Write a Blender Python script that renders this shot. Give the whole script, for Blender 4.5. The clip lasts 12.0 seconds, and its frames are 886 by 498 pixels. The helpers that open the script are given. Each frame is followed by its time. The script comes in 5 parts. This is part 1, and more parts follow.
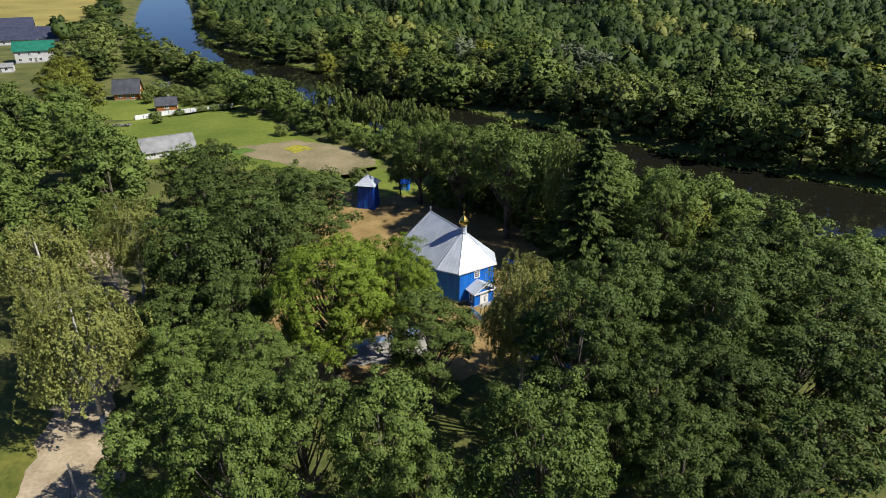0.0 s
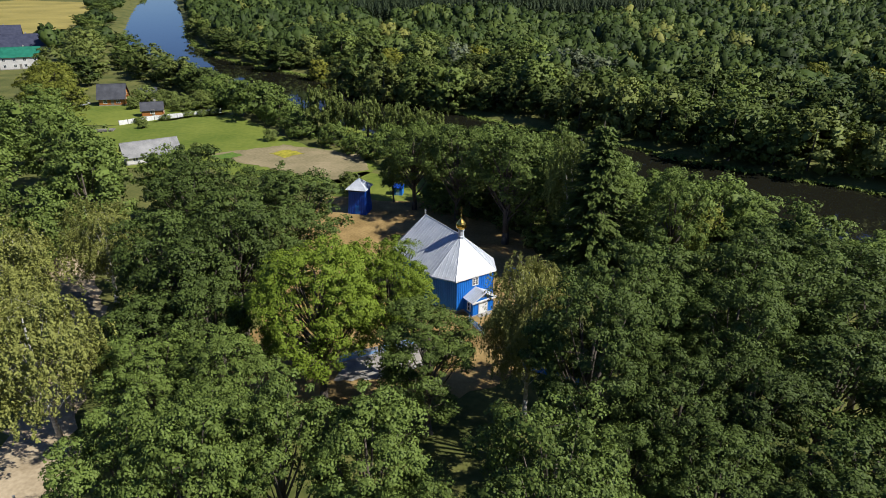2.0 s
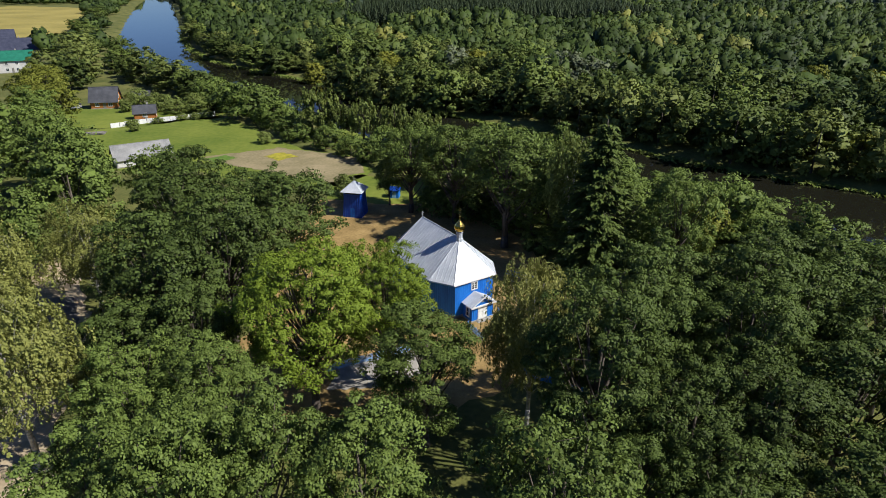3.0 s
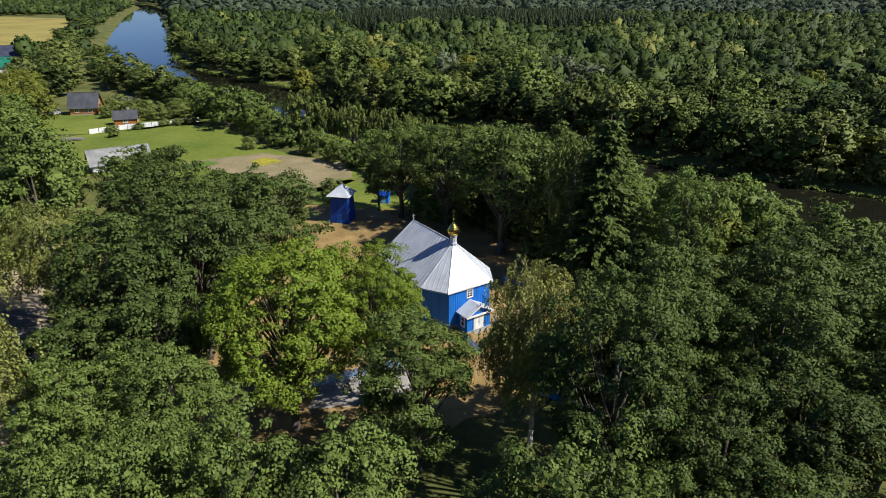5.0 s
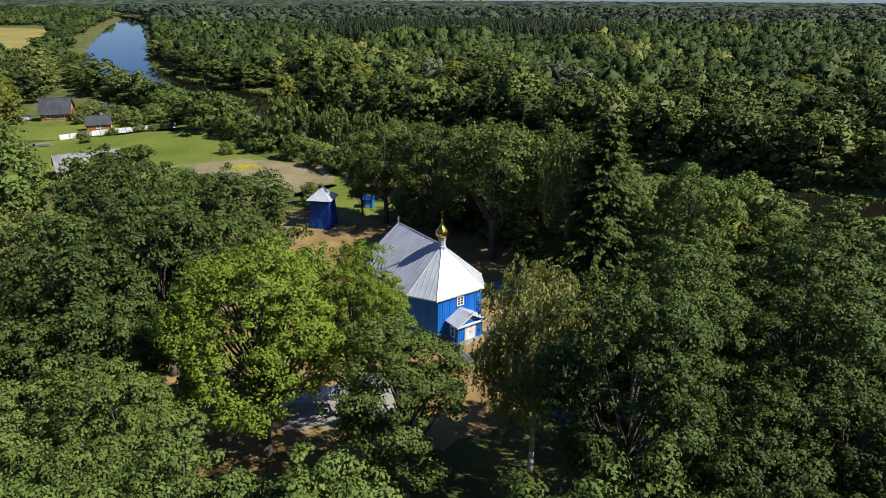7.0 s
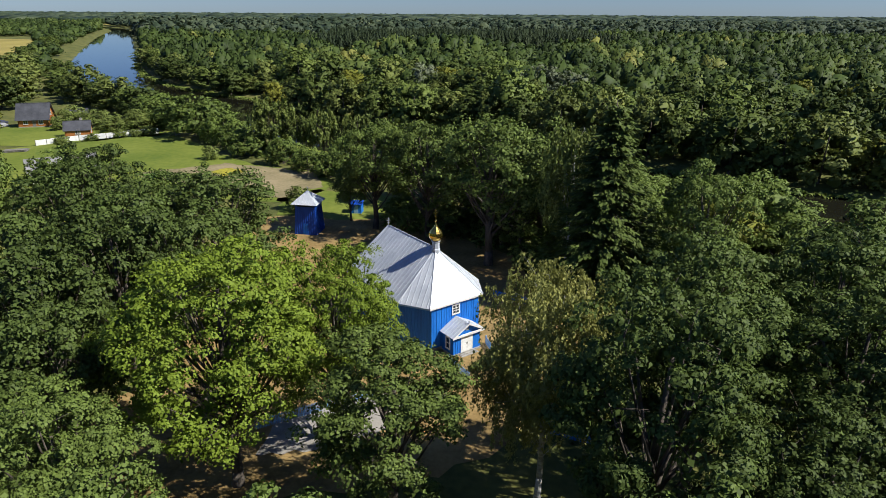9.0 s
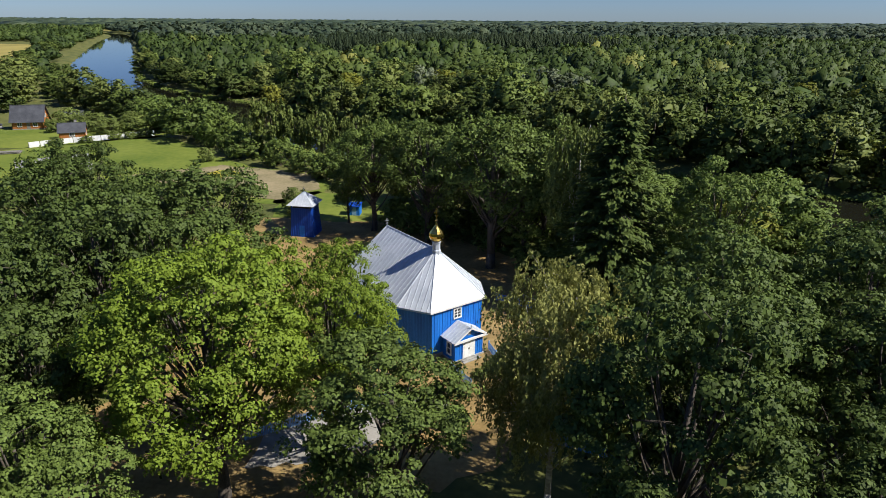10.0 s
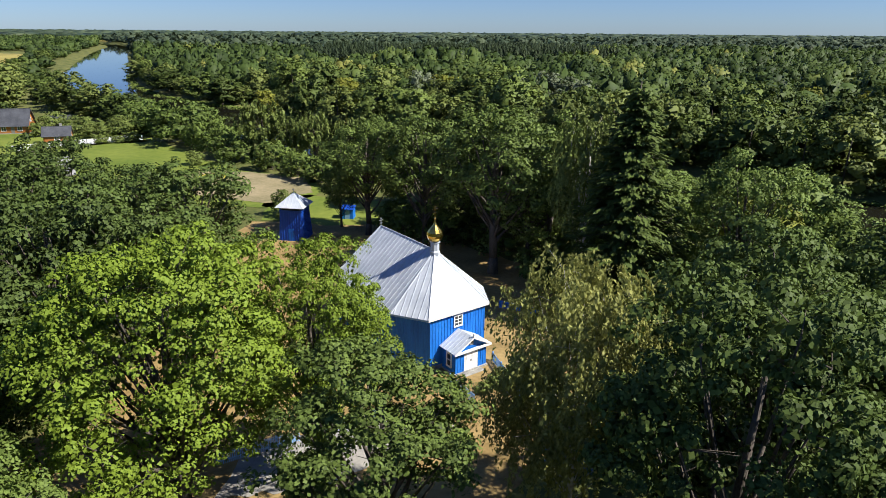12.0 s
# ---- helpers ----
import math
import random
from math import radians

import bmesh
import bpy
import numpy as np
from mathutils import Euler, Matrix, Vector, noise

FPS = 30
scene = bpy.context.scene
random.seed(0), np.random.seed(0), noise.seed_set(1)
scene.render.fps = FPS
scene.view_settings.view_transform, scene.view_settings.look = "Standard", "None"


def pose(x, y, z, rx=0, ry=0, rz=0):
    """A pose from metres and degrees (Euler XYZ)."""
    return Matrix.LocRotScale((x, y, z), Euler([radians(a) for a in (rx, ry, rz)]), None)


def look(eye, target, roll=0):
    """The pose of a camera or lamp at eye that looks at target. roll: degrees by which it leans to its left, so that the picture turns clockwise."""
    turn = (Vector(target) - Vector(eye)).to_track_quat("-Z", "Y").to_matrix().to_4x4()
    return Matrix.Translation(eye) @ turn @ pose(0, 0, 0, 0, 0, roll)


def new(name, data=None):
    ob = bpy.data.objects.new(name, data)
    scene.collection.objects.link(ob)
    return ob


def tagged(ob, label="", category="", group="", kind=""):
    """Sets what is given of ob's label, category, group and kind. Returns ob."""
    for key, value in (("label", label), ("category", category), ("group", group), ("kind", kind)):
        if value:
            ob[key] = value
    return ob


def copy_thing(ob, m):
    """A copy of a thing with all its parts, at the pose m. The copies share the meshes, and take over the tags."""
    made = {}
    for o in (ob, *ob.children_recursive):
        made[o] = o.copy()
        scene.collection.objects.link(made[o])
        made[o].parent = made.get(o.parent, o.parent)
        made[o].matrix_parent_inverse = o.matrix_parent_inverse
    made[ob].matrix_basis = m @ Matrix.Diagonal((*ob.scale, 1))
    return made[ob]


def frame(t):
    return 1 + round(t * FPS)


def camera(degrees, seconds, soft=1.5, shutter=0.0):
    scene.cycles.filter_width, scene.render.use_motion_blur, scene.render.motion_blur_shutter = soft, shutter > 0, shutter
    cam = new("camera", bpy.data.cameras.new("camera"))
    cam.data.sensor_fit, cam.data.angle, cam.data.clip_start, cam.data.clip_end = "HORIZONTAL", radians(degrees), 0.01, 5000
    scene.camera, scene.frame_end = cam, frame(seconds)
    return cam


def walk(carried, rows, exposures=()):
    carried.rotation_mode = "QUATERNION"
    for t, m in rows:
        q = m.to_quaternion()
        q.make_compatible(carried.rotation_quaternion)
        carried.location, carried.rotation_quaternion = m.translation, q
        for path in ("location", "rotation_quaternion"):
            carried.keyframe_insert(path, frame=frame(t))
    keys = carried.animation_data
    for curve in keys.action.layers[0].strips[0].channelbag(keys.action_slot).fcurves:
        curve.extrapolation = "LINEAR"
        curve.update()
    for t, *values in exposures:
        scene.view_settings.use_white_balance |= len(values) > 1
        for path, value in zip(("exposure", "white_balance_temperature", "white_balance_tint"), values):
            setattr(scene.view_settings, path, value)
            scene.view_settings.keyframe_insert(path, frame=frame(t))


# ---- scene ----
cam = camera(69.0, 12.0, 0.5)
ROWS = [  # seconds, x, y, z, yaw, pitch, roll
    (0.0, 0.54, -1.35, 50.71, 0.83, -25.05, 0.11),
    (0.5, 0.47, 0.11, 49.77, 0.70, -24.81, 0.13),
    (1.0, 0.40, 1.58, 48.84, 0.58, -24.55, 0.14),
    (1.5, 0.33, 3.04, 47.91, 0.44, -24.29, 0.15),
    (2.0, 0.28, 4.50, 47.00, 0.30, -24.02, 0.17),
    (2.5, 0.22, 5.95, 46.09, 0.18, -23.75, 0.18),
    (3.0, 0.17, 7.41, 45.19, 0.02, -23.46, 0.20),
    (5.0, 0.01, 13.18, 41.69, -0.80, -22.39, 0.26),
    (5.5, -0.02, 14.61, 40.83, -1.09, -22.14, 0.28),
    (6.0, -0.04, 16.04, 39.98, -1.43, -21.87, 0.30),
    (6.5, -0.06, 17.47, 39.14, -1.74, -21.61, 0.32),
    (7.0, -0.07, 18.89, 38.31, -2.09, -21.34, 0.34),
    (9.0, -0.08, 24.55, 35.07, -2.86, -20.25, 0.41),
    (9.5, -0.08, 25.96, 34.28, -2.87, -20.01, 0.42),
    (10.0, -0.06, 27.36, 33.49, -2.88, -19.73, 0.43),
    (10.5, -0.05, 28.76, 32.72, -2.92, -19.50, 0.43),
    (11.0, -0.03, 30.16, 31.96, -3.01, -19.22, 0.44),
    (11.5, 0.00, 31.55, 31.20, -3.05, -18.99, 0.44),
    (12.0, 0.03, 32.94, 30.45, -3.14, -18.73, 0.48),
]


def aimed(x, y, z, yaw, pitch, roll):
    a, b = radians(yaw), radians(pitch)
    return look((x, y, z), (x - math.sin(a) * math.cos(b), y + math.cos(a) * math.cos(b), z + math.sin(b)), roll)


walk(cam, [(row[0], aimed(*row[1:])) for row in ROWS], ((0.0, 0.26), (6.5, 0.27), (9.5, 0.34), (11.0, 0.46), (12.0, 0.68)))
# ---- light ----
SUN = Vector((0.66, -0.22, 0.72)).normalized()
world = bpy.data.worlds.new("world")
scene.world = world
world.use_nodes = True
wn = world.node_tree.nodes
sky = wn.new("ShaderNodeTexSky")
sky.sky_type = "NISHITA"
sky.sun_disc = False
sky.sun_elevation = math.asin(SUN.z)
sky.sun_rotation = math.atan2(SUN.x, SUN.y)
sky.air_density, sky.dust_density, sky.ozone_density = 0.85, 0.15, 1.0
wn["Background"].inputs[1].default_value = 0.05
cool = wn.new("ShaderNodeMix")  # clear, cool summer air
cool.data_type, cool.blend_type = "RGBA", "MULTIPLY"
cool.inputs["Factor"].default_value = 1.0
cool.inputs["B"].default_value = (0.62, 0.85, 1.38, 1)
world.node_tree.links.new(sky.outputs[0], cool.inputs["A"])
world.node_tree.links.new(cool.outputs["Result"], wn["Background"].inputs[0])
sun = new("sun", bpy.data.lights.new("sun", "SUN"))
sun.data.energy, sun.data.angle, sun.data.color = 5.0, radians(0.55), (1.0, 0.97, 0.91)
sun.matrix_world = look(SUN * 200, (0, 0, 0))


# ---- materials ----
def surface(name, dark, light, scale=1.0, rough=0.8, bump=0.2, metal=0.0, fine=9.0, island=0.0, spec=0.3, stretch=(1, 1, 1)):
    """A procedural surface: two colours mixed by noise at two scales, with bump. island: share of a random tone for each piece."""
    m = bpy.data.materials.new(name)
    m.use_nodes = True
    t = m.node_tree
    b = t.nodes["Principled BSDF"]
    geo = t.nodes.new("ShaderNodeNewGeometry")
    mapping = t.nodes.new("ShaderNodeMapping")
    mapping.inputs["Scale"].default_value = stretch
    t.links.new(geo.outputs["Position"], mapping.inputs[0])
    big, small = t.nodes.new("ShaderNodeTexNoise"), t.nodes.new("ShaderNodeTexNoise")
    for n, s, d in ((big, scale, 4), (small, scale * fine, 5)):
        n.inputs["Scale"].default_value, n.inputs["Detail"].default_value = s, d
        t.links.new(mapping.outputs[0], n.inputs["Vector"])
    add = t.nodes.new("ShaderNodeMath")
    add.operation = "MULTIPLY_ADD"
    t.links.new(small.outputs["Fac"], add.inputs[0])
    add.inputs[1].default_value = 0.55
    t.links.new(big.outputs["Fac"], add.inputs[2])
    last = add.outputs[0]
    if island:
        more = t.nodes.new("ShaderNodeMath")
        more.operation = "MULTIPLY_ADD"
        t.links.new(geo.outputs["Random Per Island"], more.inputs[0])
        more.inputs[1].default_value = island
        t.links.new(last, more.inputs[2])
        last = more.outputs[0]
    ramp = t.nodes.new("ShaderNodeValToRGB")
    ramp.color_ramp.elements[0].position, ramp.color_ramp.elements[1].position = 0.5, 1.05 + island * 0.6
    ramp.color_ramp.elements[0].color, ramp.color_ramp.elements[1].color = (*dark, 1), (*light, 1)
    t.links.new(last, ramp.inputs[0])
    t.links.new(ramp.outputs[0], b.inputs["Base Color"])
    b.inputs["Roughness"].default_value, b.inputs["Metallic"].default_value = rough, metal
    b.inputs["Specular IOR Level"].default_value = spec
    if bump:
        bp = t.nodes.new("ShaderNodeBump")
        bp.inputs["Strength"].default_value, bp.inputs["Distance"].default_value = bump, 0.05
        t.links.new(small.outputs["Fac"], bp.inputs["Height"])
        t.links.new(bp.outputs[0], b.inputs["Normal"])
    return m


def foliage(name, dark, light, through_light=0.15, tree=0.35, toned=False, rough=0.6, leaf=0.55, mottle=0.5, more=(), grain=0.5, relief=0.0):
    """Leaves: each leaf takes its own tone, each tree its own shift; part of the light passes through. toned: each crown of a wood has its own tone."""
    m = bpy.data.materials.new(name)
    m.use_nodes = True
    t = m.node_tree
    b = t.nodes["Principled BSDF"]
    geo, info = t.nodes.new("ShaderNodeNewGeometry"), t.nodes.new("ShaderNodeObjectInfo")
    if toned:
        own = t.nodes.new("ShaderNodeAttribute")
        own.attribute_name = "tone"
        tone = own.outputs["Fac"]
    else:
        tone = info.outputs["Random"]
    noise_tex = t.nodes.new("ShaderNodeTexNoise")
    noise_tex.inputs["Scale"].default_value, noise_tex.inputs["Detail"].default_value = grain, 3
    t.links.new(geo.outputs["Position"], noise_tex.inputs["Vector"])
    mix = t.nodes.new("ShaderNodeMath")
    mix.operation = "MULTIPLY_ADD"
    t.links.new(tone, mix.inputs[0])
    mix.inputs[1].default_value, mix.inputs[2].default_value = tree, 0.0 if toned else 0.12
    half = t.nodes.new("ShaderNodeMath")
    half.operation = "MULTIPLY_ADD"
    t.links.new(geo.outputs["Random Per Island"], half.inputs[0])
    half.inputs[1].default_value = leaf
    t.links.new(mix.outputs[0], half.inputs[2])
    third = t.nodes.new("ShaderNodeMath")
    third.operation = "MULTIPLY_ADD"
    t.links.new(noise_tex.outputs["Fac"], third.inputs[0])
    third.inputs[1].default_value = mottle
    t.links.new(half.outputs[0], third.inputs[2])
    ramp = t.nodes.new("ShaderNodeValToRGB")
    ramp.color_ramp.elements[0].position, ramp.color_ramp.elements[1].position = 0.2, 1.05
    ramp.color_ramp.elements[0].color, ramp.color_ramp.elements[1].color = (*dark, 1), (*light, 1)
    for at, colour in more:
        ramp.color_ramp.elements.new(at).color = (*colour, 1)
    t.links.new(third.outputs[0], ramp.inputs[0])
    t.links.new(ramp.outputs[0], b.inputs["Base Color"])
    b.inputs["Roughness"].default_value = rough
    b.inputs["Specular IOR Level"].default_value = 0.15
    if relief:
        bp = t.nodes.new("ShaderNodeBump")
        bp.inputs["Strength"].default_value, bp.inputs["Distance"].default_value = 1.0, relief
        t.links.new(noise_tex.outputs["Fac"], bp.inputs["Height"])
        t.links.new(bp.outputs[0], b.inputs["Normal"])
    tr = t.nodes.new("ShaderNodeBsdfTranslucent")
    t.links.new(ramp.outputs[0], tr.inputs[0])
    mx = t.nodes.new("ShaderNodeMixShader")
    mx.inputs[0].default_value = through_light
    t.links.new(b.outputs[0], mx.inputs[1])
    t.links.new(tr.outputs[0], mx.inputs[2])
    t.links.new(mx.outputs[0], t.nodes["Material Output"].inputs[0])
    return m


OAK = foliage("oak_leaves", (0.032, 0.049, 0.011), (0.160, 0.220, 0.048))
# shaded copy of OAK: the shade is put into darker leaf colours
SHADED_OAK = foliage("shaded_oak_leaves", (0.020, 0.031, 0.008), (0.104, 0.148, 0.034))
LIME = foliage("maple_leaves", (0.052, 0.086, 0.010), (0.188, 0.258, 0.029))
PALE_BIRCH = foliage("pale_birch_leaves", (0.170, 0.180, 0.048), (0.400, 0.400, 0.120), 0.3)
BIRCH = foliage("birch_leaves", (0.098, 0.112, 0.025), (0.285, 0.298, 0.080))
SPRUCE = foliage("spruce_needles", (0.024, 0.040, 0.011), (0.105, 0.145, 0.034), 0.1)
WILLOW = foliage("willow_leaves", (0.058, 0.080, 0.018), (0.190, 0.235, 0.058))
YELLOW = foliage("yellow_green_leaves", (0.070, 0.090, 0.012), (0.200, 0.215, 0.035))
WOODS = foliage("wood_leaves", (0.028, 0.046, 0.012), (0.230, 0.230, 0.055), 0.1, 0.8, True, leaf=0.12, mottle=0.2, grain=0.6, more=((0.45, (0.060, 0.092, 0.021)), (0.75, (0.108, 0.142, 0.034))))
# distance haze is mixed into these leaf colours as a blue-grey cast
HAZY_WOODS = foliage("hazy_far_wood_leaves", (0.030, 0.050, 0.029), (0.112, 0.138, 0.072), 0.1, 0.75, True, leaf=0.2, mottle=0.3, grain=0.4, relief=1.0)
FAR_OAK = foliage("far_oak_leaves", (0.030, 0.047, 0.010), (0.145, 0.192, 0.042), 0.1, 0.7, leaf=0.14, mottle=0.3, grain=0.8)
FAR_WILLOW = foliage("far_willow_leaves", (0.070, 0.092, 0.020), (0.195, 0.230, 0.058), 0.1, 0.6, leaf=0.14, mottle=0.3, grain=0.8)
FAR_SILVER = foliage("far_silver_leaves", (0.095, 0.115, 0.060), (0.215, 0.245, 0.145), 0.1, 0.5, leaf=0.14, mottle=0.3, grain=0.8)
FAR_YELLOW = foliage("far_yellow_leaves", (0.100, 0.115, 0.014), (0.220, 0.225, 0.034), 0.1, 0.6, leaf=0.14, mottle=0.3, grain=0.8)
PINE = foliage("pine_needles", (0.016, 0.028, 0.012), (0.060, 0.082, 0.030), 0.1, 0.5, True, leaf=0.3, mottle=0.3, grain=1.0, relief=0.8)
GRASS = foliage("reed_leaves", (0.060, 0.090, 0.015), (0.200, 0.250, 0.050))
BARK = surface("bark", (0.035, 0.028, 0.022), (0.150, 0.125, 0.100), 2.0, 0.95, 0.8, stretch=(1, 1, 0.25))
WHITE_BARK = surface("birch_bark", (0.180, 0.165, 0.150), (0.620, 0.590, 0.540), 2.5, 0.85, 0.5, stretch=(0.4, 0.4, 1.6))
SOIL = surface("dry_ground", (0.045, 0.065, 0.012), (0.170, 0.165, 0.045), 0.09, 0.95, 0.5, fine=14)
YARD = surface("trodden_yard", (0.170, 0.110, 0.036), (0.400, 0.275, 0.110), 0.22, 0.95, 0.5, fine=10)
SAND = surface("sandy_track", (0.250, 0.190, 0.110), (0.520, 0.420, 0.280), 0.25, 0.95, 0.4, fine=10)
MEADOW = surface("meadow_grass", (0.085, 0.130, 0.012), (0.195, 0.225, 0.034), 0.05, 0.9, 0.7, fine=14)
STUBBLE = surface("stubble_field", (0.200, 0.170, 0.040), (0.380, 0.310, 0.085), 0.02, 0.95, 0.4, fine=20)
BEDS = surface("garden_soil", (0.150, 0.135, 0.060), (0.330, 0.265, 0.150), 0.12, 0.95, 0.6, fine=12)
PAVING = surface("grey_paving", (0.230, 0.215, 0.190), (0.400, 0.370, 0.320), 0.5, 0.9, 0.3)
ASPHALT = surface("worn_asphalt", (0.090, 0.088, 0.085), (0.170, 0.160, 0.145), 0.4, 0.9, 0.4)
ROOF = surface("galvanised_roof", (0.460, 0.500, 0.550), (0.640, 0.670, 0.710), 0.5, 0.45, 0.12, metal=0.1, spec=0.5, fine=6)
BLUE = surface("blue_boards", (0.006, 0.095, 0.420), (0.014, 0.180, 0.640), 1.2, 0.55, 0.25, island=0.25, stretch=(1, 1, 0.3))
DEEP_BLUE = surface("deep_blue_boards", (0.004, 0.035, 0.260), (0.010, 0.075, 0.420), 1.2, 0.55, 0.25, island=0.25, stretch=(1, 1, 0.3))
PALE_BLUE = surface("pale_blue_paint", (0.160, 0.330, 0.620), (0.300, 0.500, 0.780), 1.5, 0.6, 0.2)
WHITE = surface("white_paint", (0.620, 0.620, 0.600), (0.820, 0.820, 0.800), 1.0, 0.55, 0.15)
GOLD = surface("gilded_metal", (0.500, 0.300, 0.060), (0.860, 0.600, 0.160), 2.0, 0.22, 0.05, metal=1.0)
STONE = surface("foundation_stone", (0.200, 0.190, 0.170), (0.400, 0.380, 0.340), 1.5, 0.9, 0.5)
GREY_SHEET = surface("grey_roof_sheets", (0.180, 0.180, 0.178), (0.330, 0.325, 0.315), 0.5, 0.8, 0.3, fine=8)
DARK_TILE = surface("dark_roof_tiles", (0.045, 0.047, 0.055), (0.095, 0.098, 0.110), 0.6, 0.6, 0.3, fine=8)
NAVY_TILE = surface("navy_roof_tiles", (0.030, 0.035, 0.060), (0.065, 0.070, 0.105), 0.6, 0.5, 0.3, fine=8)
GREEN_TILE = surface("green_roof_tiles", (0.010, 0.110, 0.070), (0.025, 0.190, 0.120), 0.6, 0.5, 0.3, fine=8)
LOGS = surface("orange_logs", (0.300, 0.105, 0.028), (0.500, 0.200, 0.060), 1.0, 0.6, 0.3, stretch=(0.3, 0.3, 2))
PLASTER = surface("pale_plaster", (0.480, 0.460, 0.430), (0.680, 0.660, 0.630), 0.4, 0.9, 0.2)
OLD_WOOD = surface("weathered_wood", (0.130, 0.120, 0.105), (0.300, 0.280, 0.250), 1.0, 0.9, 0.5)
STEEL = surface("galvanised_steel", (0.350, 0.355, 0.360), (0.550, 0.555, 0.560), 2.0, 0.45, 0.1, metal=0.7)
CAR_PAINT = surface("silver_car_paint", (0.400, 0.410, 0.420), (0.560, 0.570, 0.580), 1.0, 0.3, 0.0, metal=0.4, spec=0.5)
RUBBER = surface("black_rubber", (0.012, 0.012, 0.012), (0.030, 0.030, 0.030), 3.0, 0.85, 0.2)
PANE = surface("dark_window_glass", (0.020, 0.026, 0.034), (0.050, 0.060, 0.075), 0.8, 0.06, 0.0, spec=0.8)
WATER = bpy.data.materials.new("river_water")
WATER.use_nodes = True
wt = WATER.node_tree
wb = wt.nodes["Principled BSDF"]
wb.inputs["Base Color"].default_value = (0.012, 0.012, 0.008, 1)
wb.inputs["Roughness"].default_value, wb.inputs["IOR"].default_value = 0.03, 1.33
wb.inputs["Specular IOR Level"].default_value = 0.5
wnoise, wbump, wgeo = wt.nodes.new("ShaderNodeTexNoise"), wt.nodes.new("ShaderNodeBump"), wt.nodes.new("ShaderNodeNewGeometry")
wnoise.inputs["Scale"].default_value, wnoise.inputs["Detail"].default_value = 0.35, 3
wbump.inputs["Strength"].default_value, wbump.inputs["Distance"].default_value = 0.06, 0.1
wt.links.new(wgeo.outputs["Position"], wnoise.inputs["Vector"])
wt.links.new(wnoise.outputs["Fac"], wbump.inputs["Height"])
wt.links.new(wbump.outputs[0], wb.inputs["Normal"])


# ---- building helpers ----
def mesh_of(name, verts, faces, material, smooth=False):
    me = bpy.data.meshes.new(name)
    me.from_pydata([tuple(v) for v in verts], [], faces)
    me.materials.append(material)
    if smooth:
        me.polygons.foreach_set("use_smooth", [True] * len(me.polygons))
    me.update()
    return me


def quads_mesh(name, points, material, tones=None, facets=None, normals=None):
    """A mesh of loose quads (n, 4, 3) and, where given, loose triangles (n, 3, 3); tones: one for each face; normals: one for each vertex, to round the crown."""
    n = len(points)
    k = 0 if facets is None else len(facets)
    co = np.ascontiguousarray(points, dtype=np.float32).reshape(-1, 3)
    if k:
        co = np.vstack((co, np.ascontiguousarray(facets, dtype=np.float32).reshape(-1, 3)))
    me = bpy.data.meshes.new(name)
    me.vertices.add(len(co))
    me.vertices.foreach_set("co", co.ravel())
    me.loops.add(len(co))
    me.loops.foreach_set("vertex_index", np.arange(len(co), dtype=np.int32))
    me.polygons.add(n + k)
    me.polygons.foreach_set("loop_start", np.r_[np.arange(0, n * 4, 4), n * 4 + np.arange(0, k * 3, 3)].astype(np.int32))
    me.materials.append(material)
    if tones is not None:
        me.attributes.new("tone", "FLOAT", "FACE").data.foreach_set("value", np.ascontiguousarray(tones, dtype=np.float32))
    me.update(calc_edges=True)
    if normals is not None:
        me.polygons.foreach_set("use_smooth", np.ones(n + k, dtype=bool))
        me.normals_split_custom_set_from_vertices(np.ascontiguousarray(normals, dtype=np.float32))
    return me


def part(name, bm, material, parent=None, label="", smooth=False):
    """Links a bmesh as one mesh object under a thing or a part."""
    me = bpy.data.meshes.new(name)
    bm.to_mesh(me)
    bm.free()
    me.materials.append(material)
    if smooth:
        me.polygons.foreach_set("use_smooth", [True] * len(me.polygons))
    ob = new(name, me)
    if parent:
        ob.parent = parent
    if label:
        ob["label"] = label
    return ob


def shared(name, me, parent, m):
    """One more object on a mesh, under its thing."""
    ob = new(name, me)
    ob.parent = parent
    ob.matrix_basis = m
    return ob


def box(bm, x0, x1, y0, y1, z0, z1, bevel=0.0):
    made = bmesh.ops.create_cube(bm, size=1, matrix=Matrix.LocRotScale(((x0 + x1) / 2, (y0 + y1) / 2, (z0 + z1) / 2), None, (x1 - x0, y1 - y0, z1 - z0)))
    if bevel:
        edges = {e for v in made["verts"] for e in v.link_edges}
        bmesh.ops.bevel(bm, geom=list(edges), offset=bevel, segments=1, affect="EDGES")
    return bm


def boxed(*dims, bevel=0.0):
    return box(bmesh.new(), *dims, bevel=bevel)


def slab(points, thick, down=True):
    """A plate of that thickness whose upper face has these corners."""
    bm = bmesh.new()
    a = [bm.verts.new(p) for p in points]
    n = (Vector(points[1]) - Vector(points[0])).cross(Vector(points[-1]) - Vector(points[0])).normalized()
    b = [bm.verts.new(Vector(p) - n * thick) for p in points]
    bm.faces.new(a)
    bm.faces.new(b[::-1])
    for i in range(len(a)):
        j = (i + 1) % len(a)
        bm.faces.new((a[j], a[i], b[i], b[j]))
    bmesh.ops.recalc_face_normals(bm, faces=bm.faces)
    return bm


